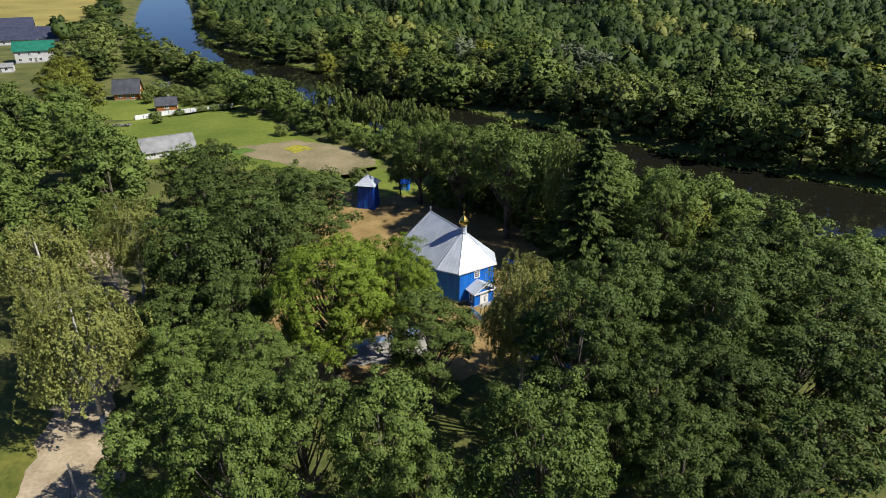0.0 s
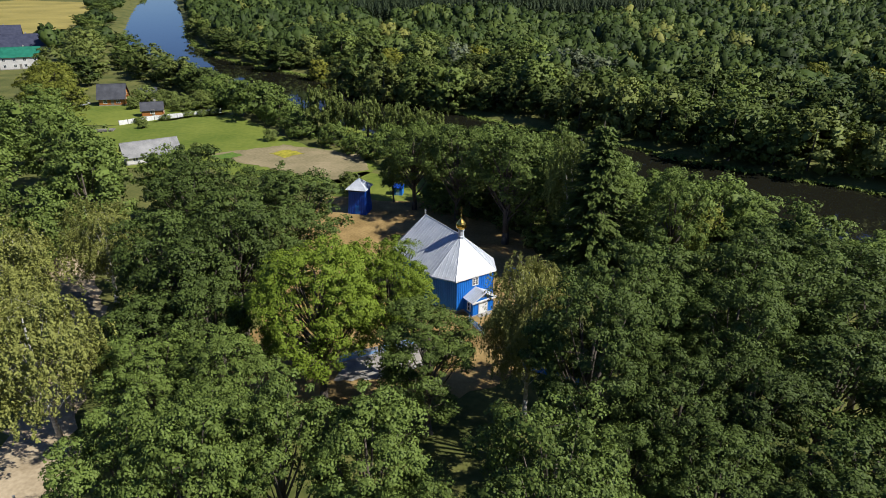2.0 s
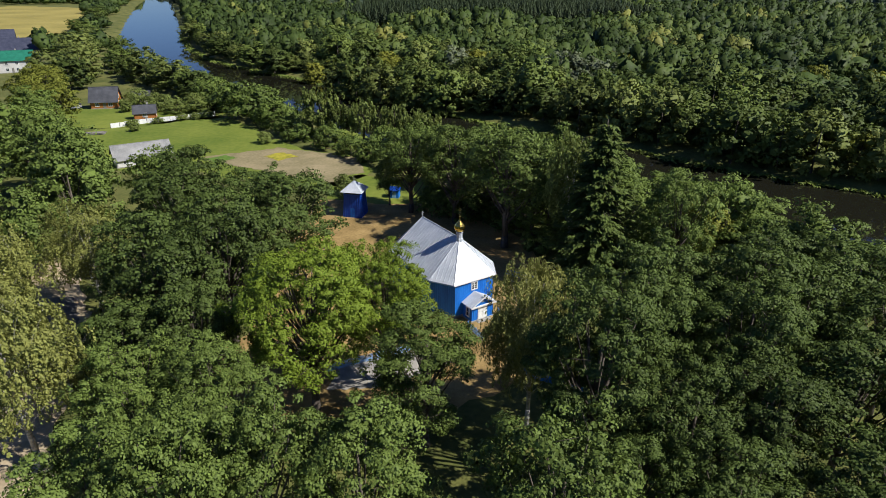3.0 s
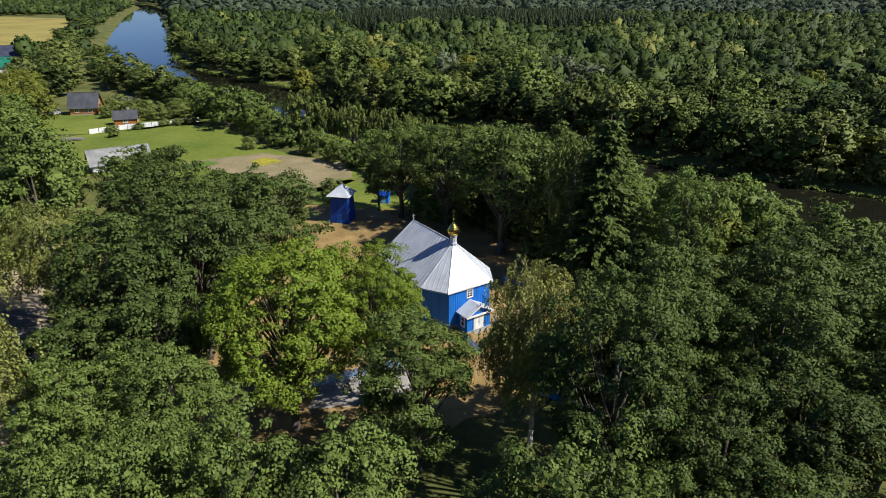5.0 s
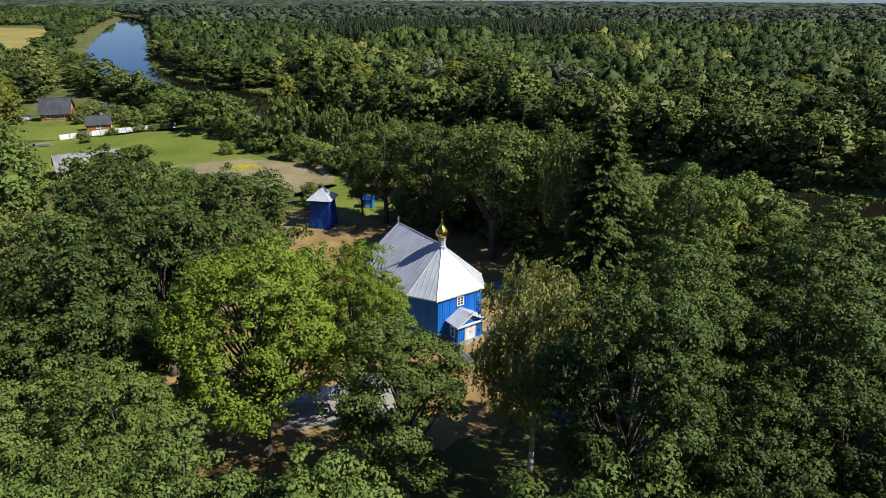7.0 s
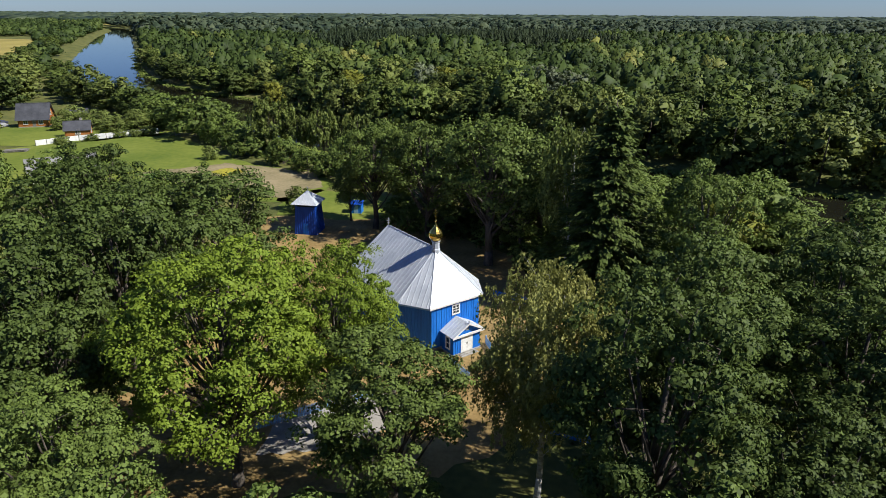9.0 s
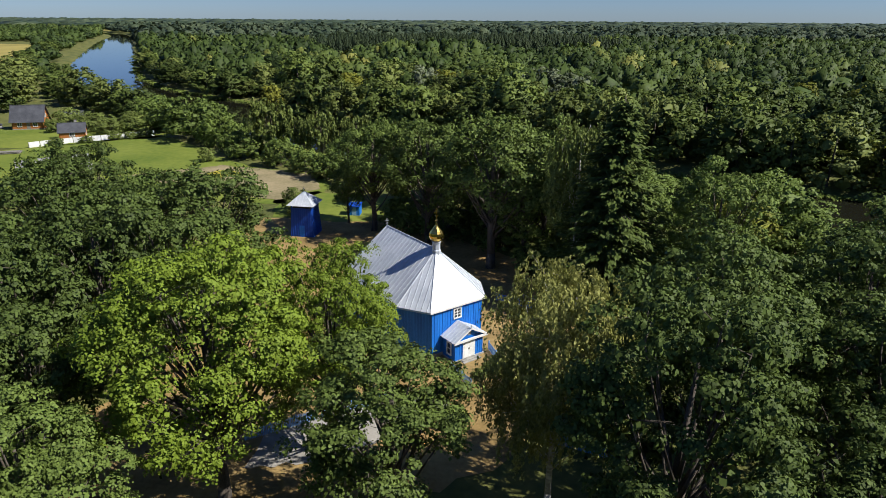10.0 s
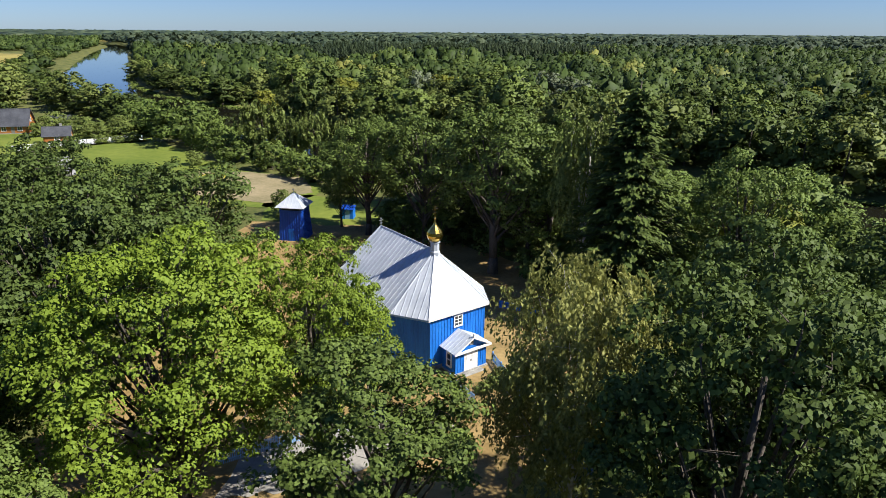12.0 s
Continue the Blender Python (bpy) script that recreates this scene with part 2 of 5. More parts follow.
def lathe(profile, sides=16):
    """A turned body from (radius, z) pairs."""
    bm = bmesh.new()
    rings = [[bm.verts.new((r * math.cos(2 * math.pi * i / sides), r * math.sin(2 * math.pi * i / sides), z)) for i in range(sides)] for r, z in profile]
    for a, b in zip(rings, rings[1:]):
        for i in range(sides):
            j = (i + 1) % sides
            bm.faces.new((a[i], a[j], b[j], b[i]))
    bm.faces.new(rings[0][::-1])
    bm.faces.new(rings[-1])
    return bm


def tube(bm, p, q, r0, r1, sides=6):
    """A tapered rod from p to q."""
    p, q = Vector(p), Vector(q)
    z = (q - p).normalized()
    x = z.orthogonal().normalized()
    y = z.cross(x)
    rings = [[bm.verts.new(c + r * (math.cos(2 * math.pi * i / sides) * x + math.sin(2 * math.pi * i / sides) * y)) for i in range(sides)] for c, r in ((p, r0), (q, r1))]
    for i in range(sides):
        j = (i + 1) % sides
        bm.faces.new((rings[0][i], rings[0][j], rings[1][j], rings[1][i]))
    bm.faces.new(rings[1])
    bm.faces.new(rings[0][::-1])
    return bm


# ---- ground and river ----
NEAR_BANK = [(330, -20), (200, 55), (120, 94), (85, 112), (62, 129), (40, 147), (8, 174), (-29, 203), (-52, 237), (-87, 288), (-140, 346), (-203, 420), (-247, 521), (-344, 755), (-439, 994), (-564, 1357), (-720, 1560)]
FAR_BANK = [(330, 25), (200, 90), (150, 117), (104, 145), (78, 164), (52, 189), (25, 212), (0, 235), (-26, 274), (-52, 300), (-80, 327), (-127, 374), (-172, 457), (-213, 554), (-293, 757), (-324, 832), (-534, 1366), (-690, 1580)]


def smooth_line(points, times=2):
    p = np.array(points, float)
    for _ in range(times):
        q = np.empty((2 * len(p) - 2, 2))
        q[0::2], q[1::2] = p[:-1] * 0.75 + p[1:] * 0.25, p[:-1] * 0.25 + p[1:] * 0.75
        p = np.vstack((p[:1], q, p[-1:]))
    return p


NEAR, FAR = smooth_line(NEAR_BANK), smooth_line(FAR_BANK)


def line_distance(xy, line):
    best = np.full(len(xy), 1e9)
    for a, b in zip(line, line[1:]):
        d = b - a
        k = np.clip(((xy - a) @ d) / (d @ d), 0, 1)
        best = np.minimum(best, np.hypot(*(xy - a - k[:, None] * d).T))
    return best


def inside(xy, poly):
    odd = np.zeros(len(xy), bool)
    for (ax, ay), (bx, by) in zip(poly, np.roll(poly, -1, 0)):
        cross = (ay > xy[:, 1]) != (by > xy[:, 1])
        with np.errstate(divide="ignore", invalid="ignore"):
            odd ^= cross & (xy[:, 0] < (bx - ax) * (xy[:, 1] - ay) / (by - ay) + ax)
    return odd


RIVER = np.vstack((NEAR, FAR[::-1]))


def ground_height(xy):
    """Level land, sinking to the bed within the river's banks; water stands at -2."""
    xy = np.atleast_2d(np.asarray(xy, float))
    d = np.minimum(line_distance(xy, NEAR), line_distance(xy, FAR))
    wet = inside(xy, RIVER)
    z = np.where(wet, -2 - 1.6 * np.clip(d / 5, 0, 1), -2 + 2 * np.clip(d / 9, 0, 1) ** 0.7)
    return z


def steps(*runs):
    return np.unique(np.concatenate([np.arange(a, b, s, dtype=float) for a, b, s in runs]))


xs = steps((-4800, -900, 300), (-900, -320, 10), (-320, 220, 5), (220, 500, 20), (500, 4900, 300))
ys = steps((-1500, -20, 120), (-20, 60, 20), (60, 440, 5), (440, 1650, 20), (1650, 4950, 220))
gx, gy = np.meshgrid(xs, ys)
flat = np.c_[gx.ravel(), gy.ravel()]
gz = ground_height(flat)
w = len(xs)
cells = [(r * w + c, r * w + c + 1, (r + 1) * w + c + 1, (r + 1) * w + c) for r in range(len(ys) - 1) for c in range(w - 1)]
tagged(new("ground", mesh_of("ground", np.c_[flat, gz], cells, SOIL, True)), "olive grassland with dry patches", "ground", kind="structure")


def band(a, b, name, z, material):
    n = 160
    def even(line):
        s = np.r_[0, np.cumsum(np.hypot(*np.diff(line, axis=0).T))]
        k = np.linspace(0, 1, n) ** 1.6 * s[-1]
        return np.c_[np.interp(k, s, line[:, 0]), np.interp(k, s, line[:, 1])]
    a, b = even(a), even(b)
    mid = (a + b) / 2
    a, b = mid + (a - mid) * 1.25, mid + (b - mid) * 1.25
    verts = [(*p, z) for p in a] + [(*p, z) for p in b]
    return new(name, mesh_of(name, verts, [(i, i + n, i + n + 1, i + 1) for i in range(n - 1)], material, True))


tagged(band(NEAR, FAR, "water", -2.0, WATER), "calm dark river reflecting sky and trees", "river", kind="structure")


def patch(name, outline, z, material, label, category, rough=1.2, seed=1):
    """A thin sheet of other ground with an uneven edge."""
    rng = random.Random(seed)
    pts = []
    for (ax, ay), (bx, by) in zip(outline, outline[1:] + outline[:1]):
        n = max(2, int(math.hypot(bx - ax, by - ay) / (rough * 2.5)))
        for i in range(n):
            k = i / n
            pts.append((ax + (bx - ax) * k + rng.uniform(-rough, rough), ay + (by - ay) * k + rng.uniform(-rough, rough), z))
    bm = bmesh.new()
    bmesh.ops.triangle_fill(bm, use_beauty=True, edges=[bm.edges.new((a, b)) for ring in [[bm.verts.new(p) for p in pts]] for a, b in zip(ring, ring[1:] + ring[:1])])
    for f in bm.faces:
        f.normal_update()
        if f.normal.z < 0:
            f.normal_flip()
    return tagged(part(name, bm, material), label, category, kind="structure")


patch("meadow", [(-108, 172), (-112, 196), (-102, 203), (-88, 214), (-76, 222), (-64, 212), (-50, 192), (-36, 178), (-22, 172), (-16, 160), (-22, 146), (-40, 150), (-62, 158), (-90, 160)], 0.05, MEADOW, "mown bright green meadow", "meadow", 1.0, 2)
patch("meadow", [(-150, 222), (-112, 246), (-84, 232), (-70, 222), (-78, 218), (-102, 203), (-135, 205)], 0.05, MEADOW, "green lawn round the village houses", "meadow", 1.0, 3)
patch("meadow", [(-42, 192), (-22, 178), (-18, 188), (-34, 206)], 0.07, MEADOW, "green grass by the river bank", "meadow", 1.0, 4)
patch("meadow", [(-27, 150), (-20, 156), (-2, 150), (2, 136), (-12, 135), (-24, 139)], 0.05, MEADOW, "short grass behind the bell tower", "meadow", 0.8, 5)
patch("garden", [(-64, 170), (-45, 181), (-22, 171), (-19, 158), (-27, 149), (-46, 160)], 0.09, BEDS, "dry vegetable garden with worn beds", "garden", 0.7, 6)
patch("garden_bed", [(-47, 172), (-43, 176), (-38, 172), (-42, 168)], 0.13, surface("flowering_bed", (0.16, 0.17, 0.02), (0.45, 0.38, 0.04), 0.8), "bed of yellow flowers", "garden", 0.4, 7)
patch("garden_bed", [(-62, 169), (-57, 173), (-53, 170), (-57, 166)], 0.13, surface("leafy_bed", (0.05, 0.11, 0.015), (0.14, 0.22, 0.03), 0.8), "green vegetable bed", "garden", 0.4, 8)
patch("churchyard", [(-34, 66), (-26, 84), (-27, 120), (-26, 138), (-8, 139), (2, 130), (16, 116), (19, 92), (14, 76), (4, 68), (-14, 64)], 0.04, YARD, "trodden ochre churchyard with thin dry grass", "yard", 1.0, 9)
patch("forecourt", [(-13.5, 70), (-12.5, 75), (-7, 77.5), (2, 80), (3.5, 77.5), (-2, 73.5), (-7, 70.5)], 0.08, PAVING, "pale grey paved forecourt", "pavement", 0.3, 10)
patch("road", [(-36, 30), (-44, 48), (-47, 58), (-50, 72), (-54, 84), (-62, 94), (-70, 106), (-73, 118), (-64, 116), (-58, 100), (-49, 86), (-44, 72), (-40, 60), (-34, 50), (-28, 30)], 0.06, SAND, "sandy village track", "road", 0.5, 11)
patch("road", [(-49, 72), (-55, 86), (-60, 92), (-55, 93), (-50, 85), (-45, 72)], 0.1, ASPHALT, "worn grey asphalt lane", "road", 0.3, 12)
patch("verge", [(-70, 60), (-58, 66), (-46, 66), (-46, 54), (-42, 46), (-46, 34), (-70, 34)], 0.05, surface("shaded_grass", (0.06, 0.085, 0.012), (0.20, 0.19, 0.035), 0.2), "patchy green roadside grass", "grass", 0.8, 13)
patch("field", [(-560, 560), (-380, 455), (-290, 420), (-246, 440), (-275, 520), (-330, 660), (-400, 830), (-560, 900)], 0.12, STUBBLE, "dry yellow field beyond the houses", "field", 4, 14)
patch("field", [(-64, 556), (-38, 545), (-12, 505), (-4, 440), (-24, 446), (-45, 470), (-60, 515)], 0.12, surface("rough_meadow", (0.13, 0.15, 0.02), (0.25, 0.26, 0.045), 0.05), "pale green clearing in the wood", "field", 2, 15)
patch("field", [(-760, 1640), (-640, 1630), (-560, 1690), (-560, 1760), (-760, 1800)], 0.3, STUBBLE, "far straw-coloured field at the river bend", "field", 6, 16)


# ---- the church ----
def wall_strip(a, b, z0, z1, thick=0.2):
    """A wall from a to b in plan, its outer face on the right-hand side of the way."""
    a, b = Vector((*a, 0)), Vector((*b, 0))
    d = (b - a).normalized()
    n = Vector((-d.y, d.x, 0)) * thick
    bm = bmesh.new()
    lo = [bm.verts.new(p + Vector((0, 0, z0))) for p in (a, b, b + n, a + n)]
    hi = [bm.verts.new(p + Vector((0, 0, z1))) for p in (a, b, b + n, a + n)]
    bm.faces.new(lo[::-1])
    bm.faces.new(hi)
    for i in range(4):
        bm.faces.new((lo[i], lo[(i + 1) % 4], hi[(i + 1) % 4], hi[i]))
    return bm


def battens(parent, a, b, z0, z1, step, material, skip=()):
    """Cover strips over the joints of upright boards, each a piece on one mesh."""
    a, b = Vector((*a, 0)), Vector((*b, 0))
    d = b - a
    length = d.length
    angle = math.degrees(math.atan2(d.y, d.x))
    me = bpy.data.meshes.new("batten")
    bm = boxed(-0.03, 0.03, -0.035, 0.0, z0, z1)
    bm.to_mesh(me)
    bm.free()
    me.materials.append(material)
    n = int(length / step)
    for i in range(n + 1):
        s = (i + 0.5 * (length / step - n)) * step
        if any(lo < s < hi for lo, hi in skip):
            continue
        p = a + d * (s / length)
        shared("batten", me, parent, pose(p.x, p.y, 0, 0, 0, angle))


def roof_facet(parent, corners, name="roof_slope", thick=0.06, material=ROOF, seam=0.62, label=""):
    """A sheet-metal roof plane with standing seams that run from the eave up to its upper edge."""
    ob = part(name, slab(corners, thick), material, parent, label)
    low_a, low_b = Vector(corners[0]), Vector(corners[1])
    n = (low_b - low_a).cross(Vector(corners[-1]) - low_a).normalized()
    along = (low_b - low_a).normalized()
    up = n.cross(along)
    flat = [((Vector(c) - low_a).dot(along), (Vector(c) - low_a).dot(up)) for c in corners]
    me = bpy.data.meshes.new("seam")
    bm = boxed(-0.018, 0.018, 0, 1, -0.005, 0.045)
    bm.to_mesh(me)
    bm.free()
    me.materials.append(material)
    width = (low_b - low_a).length
    lo, hi = min(f[0] for f in flat), max(f[0] for f in flat)
    basis = Matrix((along, up, n)).transposed().to_4x4()
    k = lo + seam * 0.5
    while k < hi - 0.05:
        tops, lows = [], []
        for (ax, ay), (bx, by) in zip(flat, flat[1:] + flat[:1]):
            if (ax - k) * (bx - k) < 0:
                y = ay + (by - ay) * (k - ax) / (bx - ax)
                tops.append(y)
        if len(tops) >= 2 and max(tops) - min(tops) > 0.15:
            m = Matrix.Translation(low_a) @ basis @ Matrix.LocRotScale((k, min(tops), 0), None, (1, max(tops) - min(tops), 1))
            shared("seam", me, ob, m)
        k += seam
    return ob


def cross(parent, x, y, z, tall, material=GOLD, name="cross"):
    bm = bmesh.new()
    box(bm, x - 0.035, x + 0.035, y - 0.03, y + 0.03, z, z + tall)
    box(bm, x - tall * 0.27, x + tall * 0.27, y - 0.028, y + 0.028, z + tall * 0.62, z + tall * 0.69)
    box(bm, x - tall * 0.14, x + tall * 0.14, y - 0.028, y + 0.028, z + tall * 0.8, z + tall * 0.86)
    box(bm, x - tall * 0.17, x + tall * 0.17, y - 0.028, y + 0.028, z + tall * 0.3, z + tall * 0.36)
    return part(name, bm, material, parent)


def window(parent, x, y, z, wide, tall, angle=0.0, frame_material=WHITE, bars=(1, 1), deep=0.06):
    """A framed window whose face looks along -y of its own axes."""
    holder = new("window")
    holder.parent = parent
    holder.matrix_basis = pose(x, y, z, 0, 0, angle)
    bm = bmesh.new()
    f = 0.13
    box(bm, -wide / 2 - f, wide / 2 + f, -deep, 0.02, tall, tall + f)
    box(bm, -wide / 2 - f, wide / 2 + f, -deep - 0.04, 0.02, -f, 0)
    box(bm, -wide / 2 - f, -wide / 2, -deep, 0.02, 0, tall)
    box(bm, wide / 2, wide / 2 + f, -deep, 0.02, 0, tall)
    for i in range(bars[0]):
        c = -wide / 2 + wide * (i + 1) / (bars[0] + 1)
        box(bm, c - 0.035, c + 0.035, -deep * 0.8, 0.0, 0, tall)
    for i in range(bars[1]):
        c = tall * (i + 1) / (bars[1] + 1)
        box(bm, -wide / 2, wide / 2, -deep * 0.75, 0.0, c - 0.035, c + 0.035)
    part("frame", bm, frame_material, holder)
    part("pane", boxed(-wide / 2, wide / 2, -0.02, 0.01, 0, tall), PANE, holder)
    return holder


church = tagged(new("church"), "blue wooden church with sheet-metal roof and gilded onion dome", "church")
church.matrix_basis = pose(4.72, 88.25, 0, 0, 0, 33.3)
EAVE, RIDGE = 5.45, 10.4
plan = [(-3.25, 0.3), (3.25, 0.3), (5.2, 3.5), (5.2, 14.7), (3.0, 17.0), (-3.0, 17.0), (-5.2, 14.7), (-5.2, 3.5)]
eaves = [(-3.6, 0.0), (3.6, 0.0), (5.6, 3.3), (5.6, 15.0), (3.2, 17.4), (-3.2, 17.4), (-5.6, 15.0), (-5.6, 3.3)]
for i, (a, b) in enumerate(zip(plan, plan[1:] + plan[:1])):
    wall = part("wall", wall_strip(a, b, 0.45, EAVE - 0.05), BLUE, church)
    length = math.hypot(b[0] - a[0], b[1] - a[1])
    battens(wall, a, b, 0.45, EAVE - 0.06, 0.34, BLUE)
    part("foundation", wall_strip(a, b, -0.1, 0.45, 0.3), STONE, church)
    ea, eb = eaves[i], eaves[(i + 1) % 8]
    part("fascia", wall_strip(ea, eb, EAVE - 0.2, EAVE - 0.03, 0.05), PALE_BLUE if i else WHITE, church)
bm = bmesh.new()
bm.faces.new([bm.verts.new((*p, EAVE - 0.16)) for p in eaves][::-1])
part("soffit", bm, BLUE, church)
apex, end = (0, 4.1, RIDGE), (0, 14.1, RIDGE)
E = [(*p, EAVE) for p in eaves]
roof_facet(church, [E[0], E[1], apex], label="sunlit front roof plane of galvanised sheet")
roof_facet(church, [E[1], E[2], apex])
roof_facet(church, [E[2], E[3], end, apex])
roof_facet(church, [E[3], E[4], end])
roof_facet(church, [E[4], E[5], end])
roof_facet(church, [E[5], E[6], end])
roof_facet(church, [E[6], E[7], apex, end])
roof_facet(church, [E[7], E[0], apex])
bm = bmesh.new()
for a, b in ((E[0], apex), (E[1], apex), (E[2], apex), (E[7], apex), (apex, end), (E[3], end), (E[6], end), (E[4], end), (E[5], end)):
    tube(bm, Vector(a) + Vector((0, 0, 0.02)), Vector(b) + Vector((0, 0, 0.02)), 0.06, 0.06, 6)
part("ridge_cap", bm, ROOF, church, "rolled sheet-metal ridge and hip caps")
drum = part("drum", lathe([(0.5, RIDGE - 0.55), (0.5, RIDGE - 0.1), (0.42, RIDGE), (0.42, RIDGE + 0.75), (0.52, RIDGE + 0.8), (0.52, RIDGE + 0.9), (0.4, RIDGE + 0.95)], 8), ROOF, church, "eight-sided sheet-metal drum")
drum.matrix_basis = pose(0, 4.1, 0)
dome = part("dome", lathe([(0.40, 0), (0.62, 0.12), (0.76, 0.38), (0.80, 0.62), (0.74, 0.90), (0.58, 1.15), (0.38, 1.38), (0.22, 1.58), (0.12, 1.78), (0.07, 2.0), (0.03, 2.15)], 12), GOLD, church, "faceted gilded onion dome")
dome.matrix_basis = pose(0, 4.1, RIDGE + 0.95)
ball = part("finial", lathe([(0.02, 0), (0.1, 0.06), (0.13, 0.14), (0.1, 0.22), (0.02, 0.28)], 10), GOLD, church)
ball.matrix_basis = pose(0, 4.1, RIDGE + 3.05)
cross(church, 0, 4.1, RIDGE + 3.3, 1.2)
cross(church, 0, 14.1, RIDGE, 0.95, STEEL)
window(church, 0.0, 0.28, 3.95, 0.8, 0.95, 0, WHITE, (1, 2))
for s in (1, -1):
    for y in (6.5, 10.0, 13.2):
        window(church, s * 5.21, y, 1.9, 0.9, 1.7, 90 * s, WHITE, (1, 2))

# porch before the front wall
PW, PD, PE = 1.85, -1.75, 2.42
corners = [(-PW, 0.27), (-PW, PD), (PW, PD), (PW, 0.27)]
for i, (a, b) in enumerate(zip(corners, corners[1:])):
    wall = part("porch_wall", wall_strip(a, b, 0.2, PE, 0.12), BLUE, church)
    length = math.hypot(b[0] - a[0], b[1] - a[1])
    battens(wall, a, b, 0.2, PE - 0.01, 0.3, BLUE, [(length / 2 - 0.8, length / 2 + 0.8)] if i == 1 else [(0.5, 1.3)])
part("porch_floor", boxed(-PW - 0.1, PW + 0.1, PD - 0.15, 0.28, -0.05, 0.2), STONE, church)
for s in (-1, 1):
    leaf = part("door", boxed(min(0, s * 0.68), max(0, s * 0.68), PD - 0.06, PD - 0.008, 0.22, 2.2, bevel=0.008), WHITE, church, "white double door leaf")
    part("panel", boxed(min(s * 0.12, s * 0.56), max(s * 0.12, s * 0.56), PD - 0.075, PD - 0.055, 0.45, 1.15), WHITE, leaf)
    part("panel", boxed(min(s * 0.12, s * 0.56), max(s * 0.12, s * 0.56), PD - 0.075, PD - 0.055, 1.3, 2.05), WHITE, leaf)
    part("handle", boxed(s * 0.08 - 0.02, s * 0.08 + 0.02, PD - 0.1, PD - 0.06, 1.1, 1.3), STEEL, leaf)
part("door_frame", box(box(box(bmesh.new(), -0.8, -0.69, PD - 0.05, PD, 0.2, 2.3), 0.69, 0.8, PD - 0.05, PD, 0.2, 2.3), -0.8, 0.8, PD - 0.05, PD, 2.21, 2.32), WHITE, church)
window(church, -PW - 0.005, -0.85, 0.75, 0.55, 1.2, -90, WHITE, (0, 1))
window(church, PW + 0.005, -0.85, 0.75, 0.55, 1.2, 90, WHITE, (0, 1))
PR = 3.62
front, back = PD - 0.4, 0.27
roof_facet(church, [(-2.2, back, PE), (-2.2, front, PE), (0, front, PR), (0, back, PR)], "porch_roof", 0.05, ROOF, 0.45)
roof_facet(church, [(2.2, front, PE), (2.2, back, PE), (0, back, PR), (0, front, PR)], "porch_roof", 0.05, ROOF, 0.45)
part("pediment", slab([(-PW, PD - 0.03, PE + 0.05), (PW, PD - 0.03, PE + 0.05), (0, PD - 0.03, PR - 0.18)], 0.08), BLUE, church)
bm = bmesh.new()
box(bm, -2.15, 2.15, front - 0.02, front + 0.1, PE - 0.16, PE + 0.06)
part("cornice", bm, WHITE, church, "white painted board under the porch gable")
for s in (-1, 1):
    part("barge_board", slab([(s * 2.2, front - 0.03, PE + 0.03), (0, front - 0.03, PR + 0.05), (0, front - 0.03, PR - 0.13), (s * 2.2, front - 0.03, PE - 0.15)], 0.04), WHITE, church)
part("icon_board", boxed(-0.22, 0.22, PD - 0.075, PD - 0.035, PE + 0.3, PE + 0.78, bevel=0.01), GREY_SHEET, church, "small grey board in the porch gable")
cross(church, 0, front + 0.05, PR, 0.35, STEEL, "small_cross")
for k in range(3):
    part("step", boxed(-1.25 + 0.1 * k, 1.25 - 0.1 * k, PD - 0.45 - 0.32 * (2 - k), PD - 0.15, -0.05, 0.03 + 0.055 * k, bevel=0.01), STONE, church)

# ---- bell tower ----
tower = tagged(new("bell_tower"), "tapered deep-blue boarded bell tower with a sheet-metal hipped roof", "bell tower")
tower.matrix_basis = pose(-17.4, 128.9, 0, 0, 0, -12)


def tapered(w0, w1, z0, z1, thick=None):
    bm = bmesh.new()
    lo = [bm.verts.new((sx * w0, sy * w0, z0)) for sx, sy in ((-1, -1), (1, -1), (1, 1), (-1, 1))]
    hi = [bm.verts.new((sx * w1, sy * w1, z1)) for sx, sy in ((-1, -1), (1, -1), (1, 1), (-1, 1))]
    bm.faces.new(lo[::-1])
    bm.faces.new(hi)
    for i in range(4):
        bm.faces.new((lo[i], lo[(i + 1) % 4], hi[(i + 1) % 4], hi[i]))
    return bm


part("body", tapered(1.95, 1.68, 0, 4.55), DEEP_BLUE, tower)
# solid dark box gives the open chamber's inner shade by its colour
part("bell_chamber", tapered(1.45, 1.45, 4.5, 5.3), DARK_TILE, tower, "solid dark box standing for the shade in the open bell chamber")
for sx in (-1, 1):
    for sy in (-1, 1):
        part("post", boxed(sx * 1.6 - 0.1, sx * 1.6 + 0.1, sy * 1.6 - 0.1, sy * 1.6 + 0.1, 4.5, 5.3), DEEP_BLUE, tower)
part("railing", box(box(box(box(bmesh.new(), -1.72, 1.72, -1.74, -1.66, 4.5, 4.72), -1.72, 1.72, 1.66, 1.74, 4.5, 4.72), -1.74, -1.66, -1.66, 1.66, 4.5, 4.72), 1.66, 1.74, -1.66, 1.66, 4.5, 4.72), DEEP_BLUE, tower)
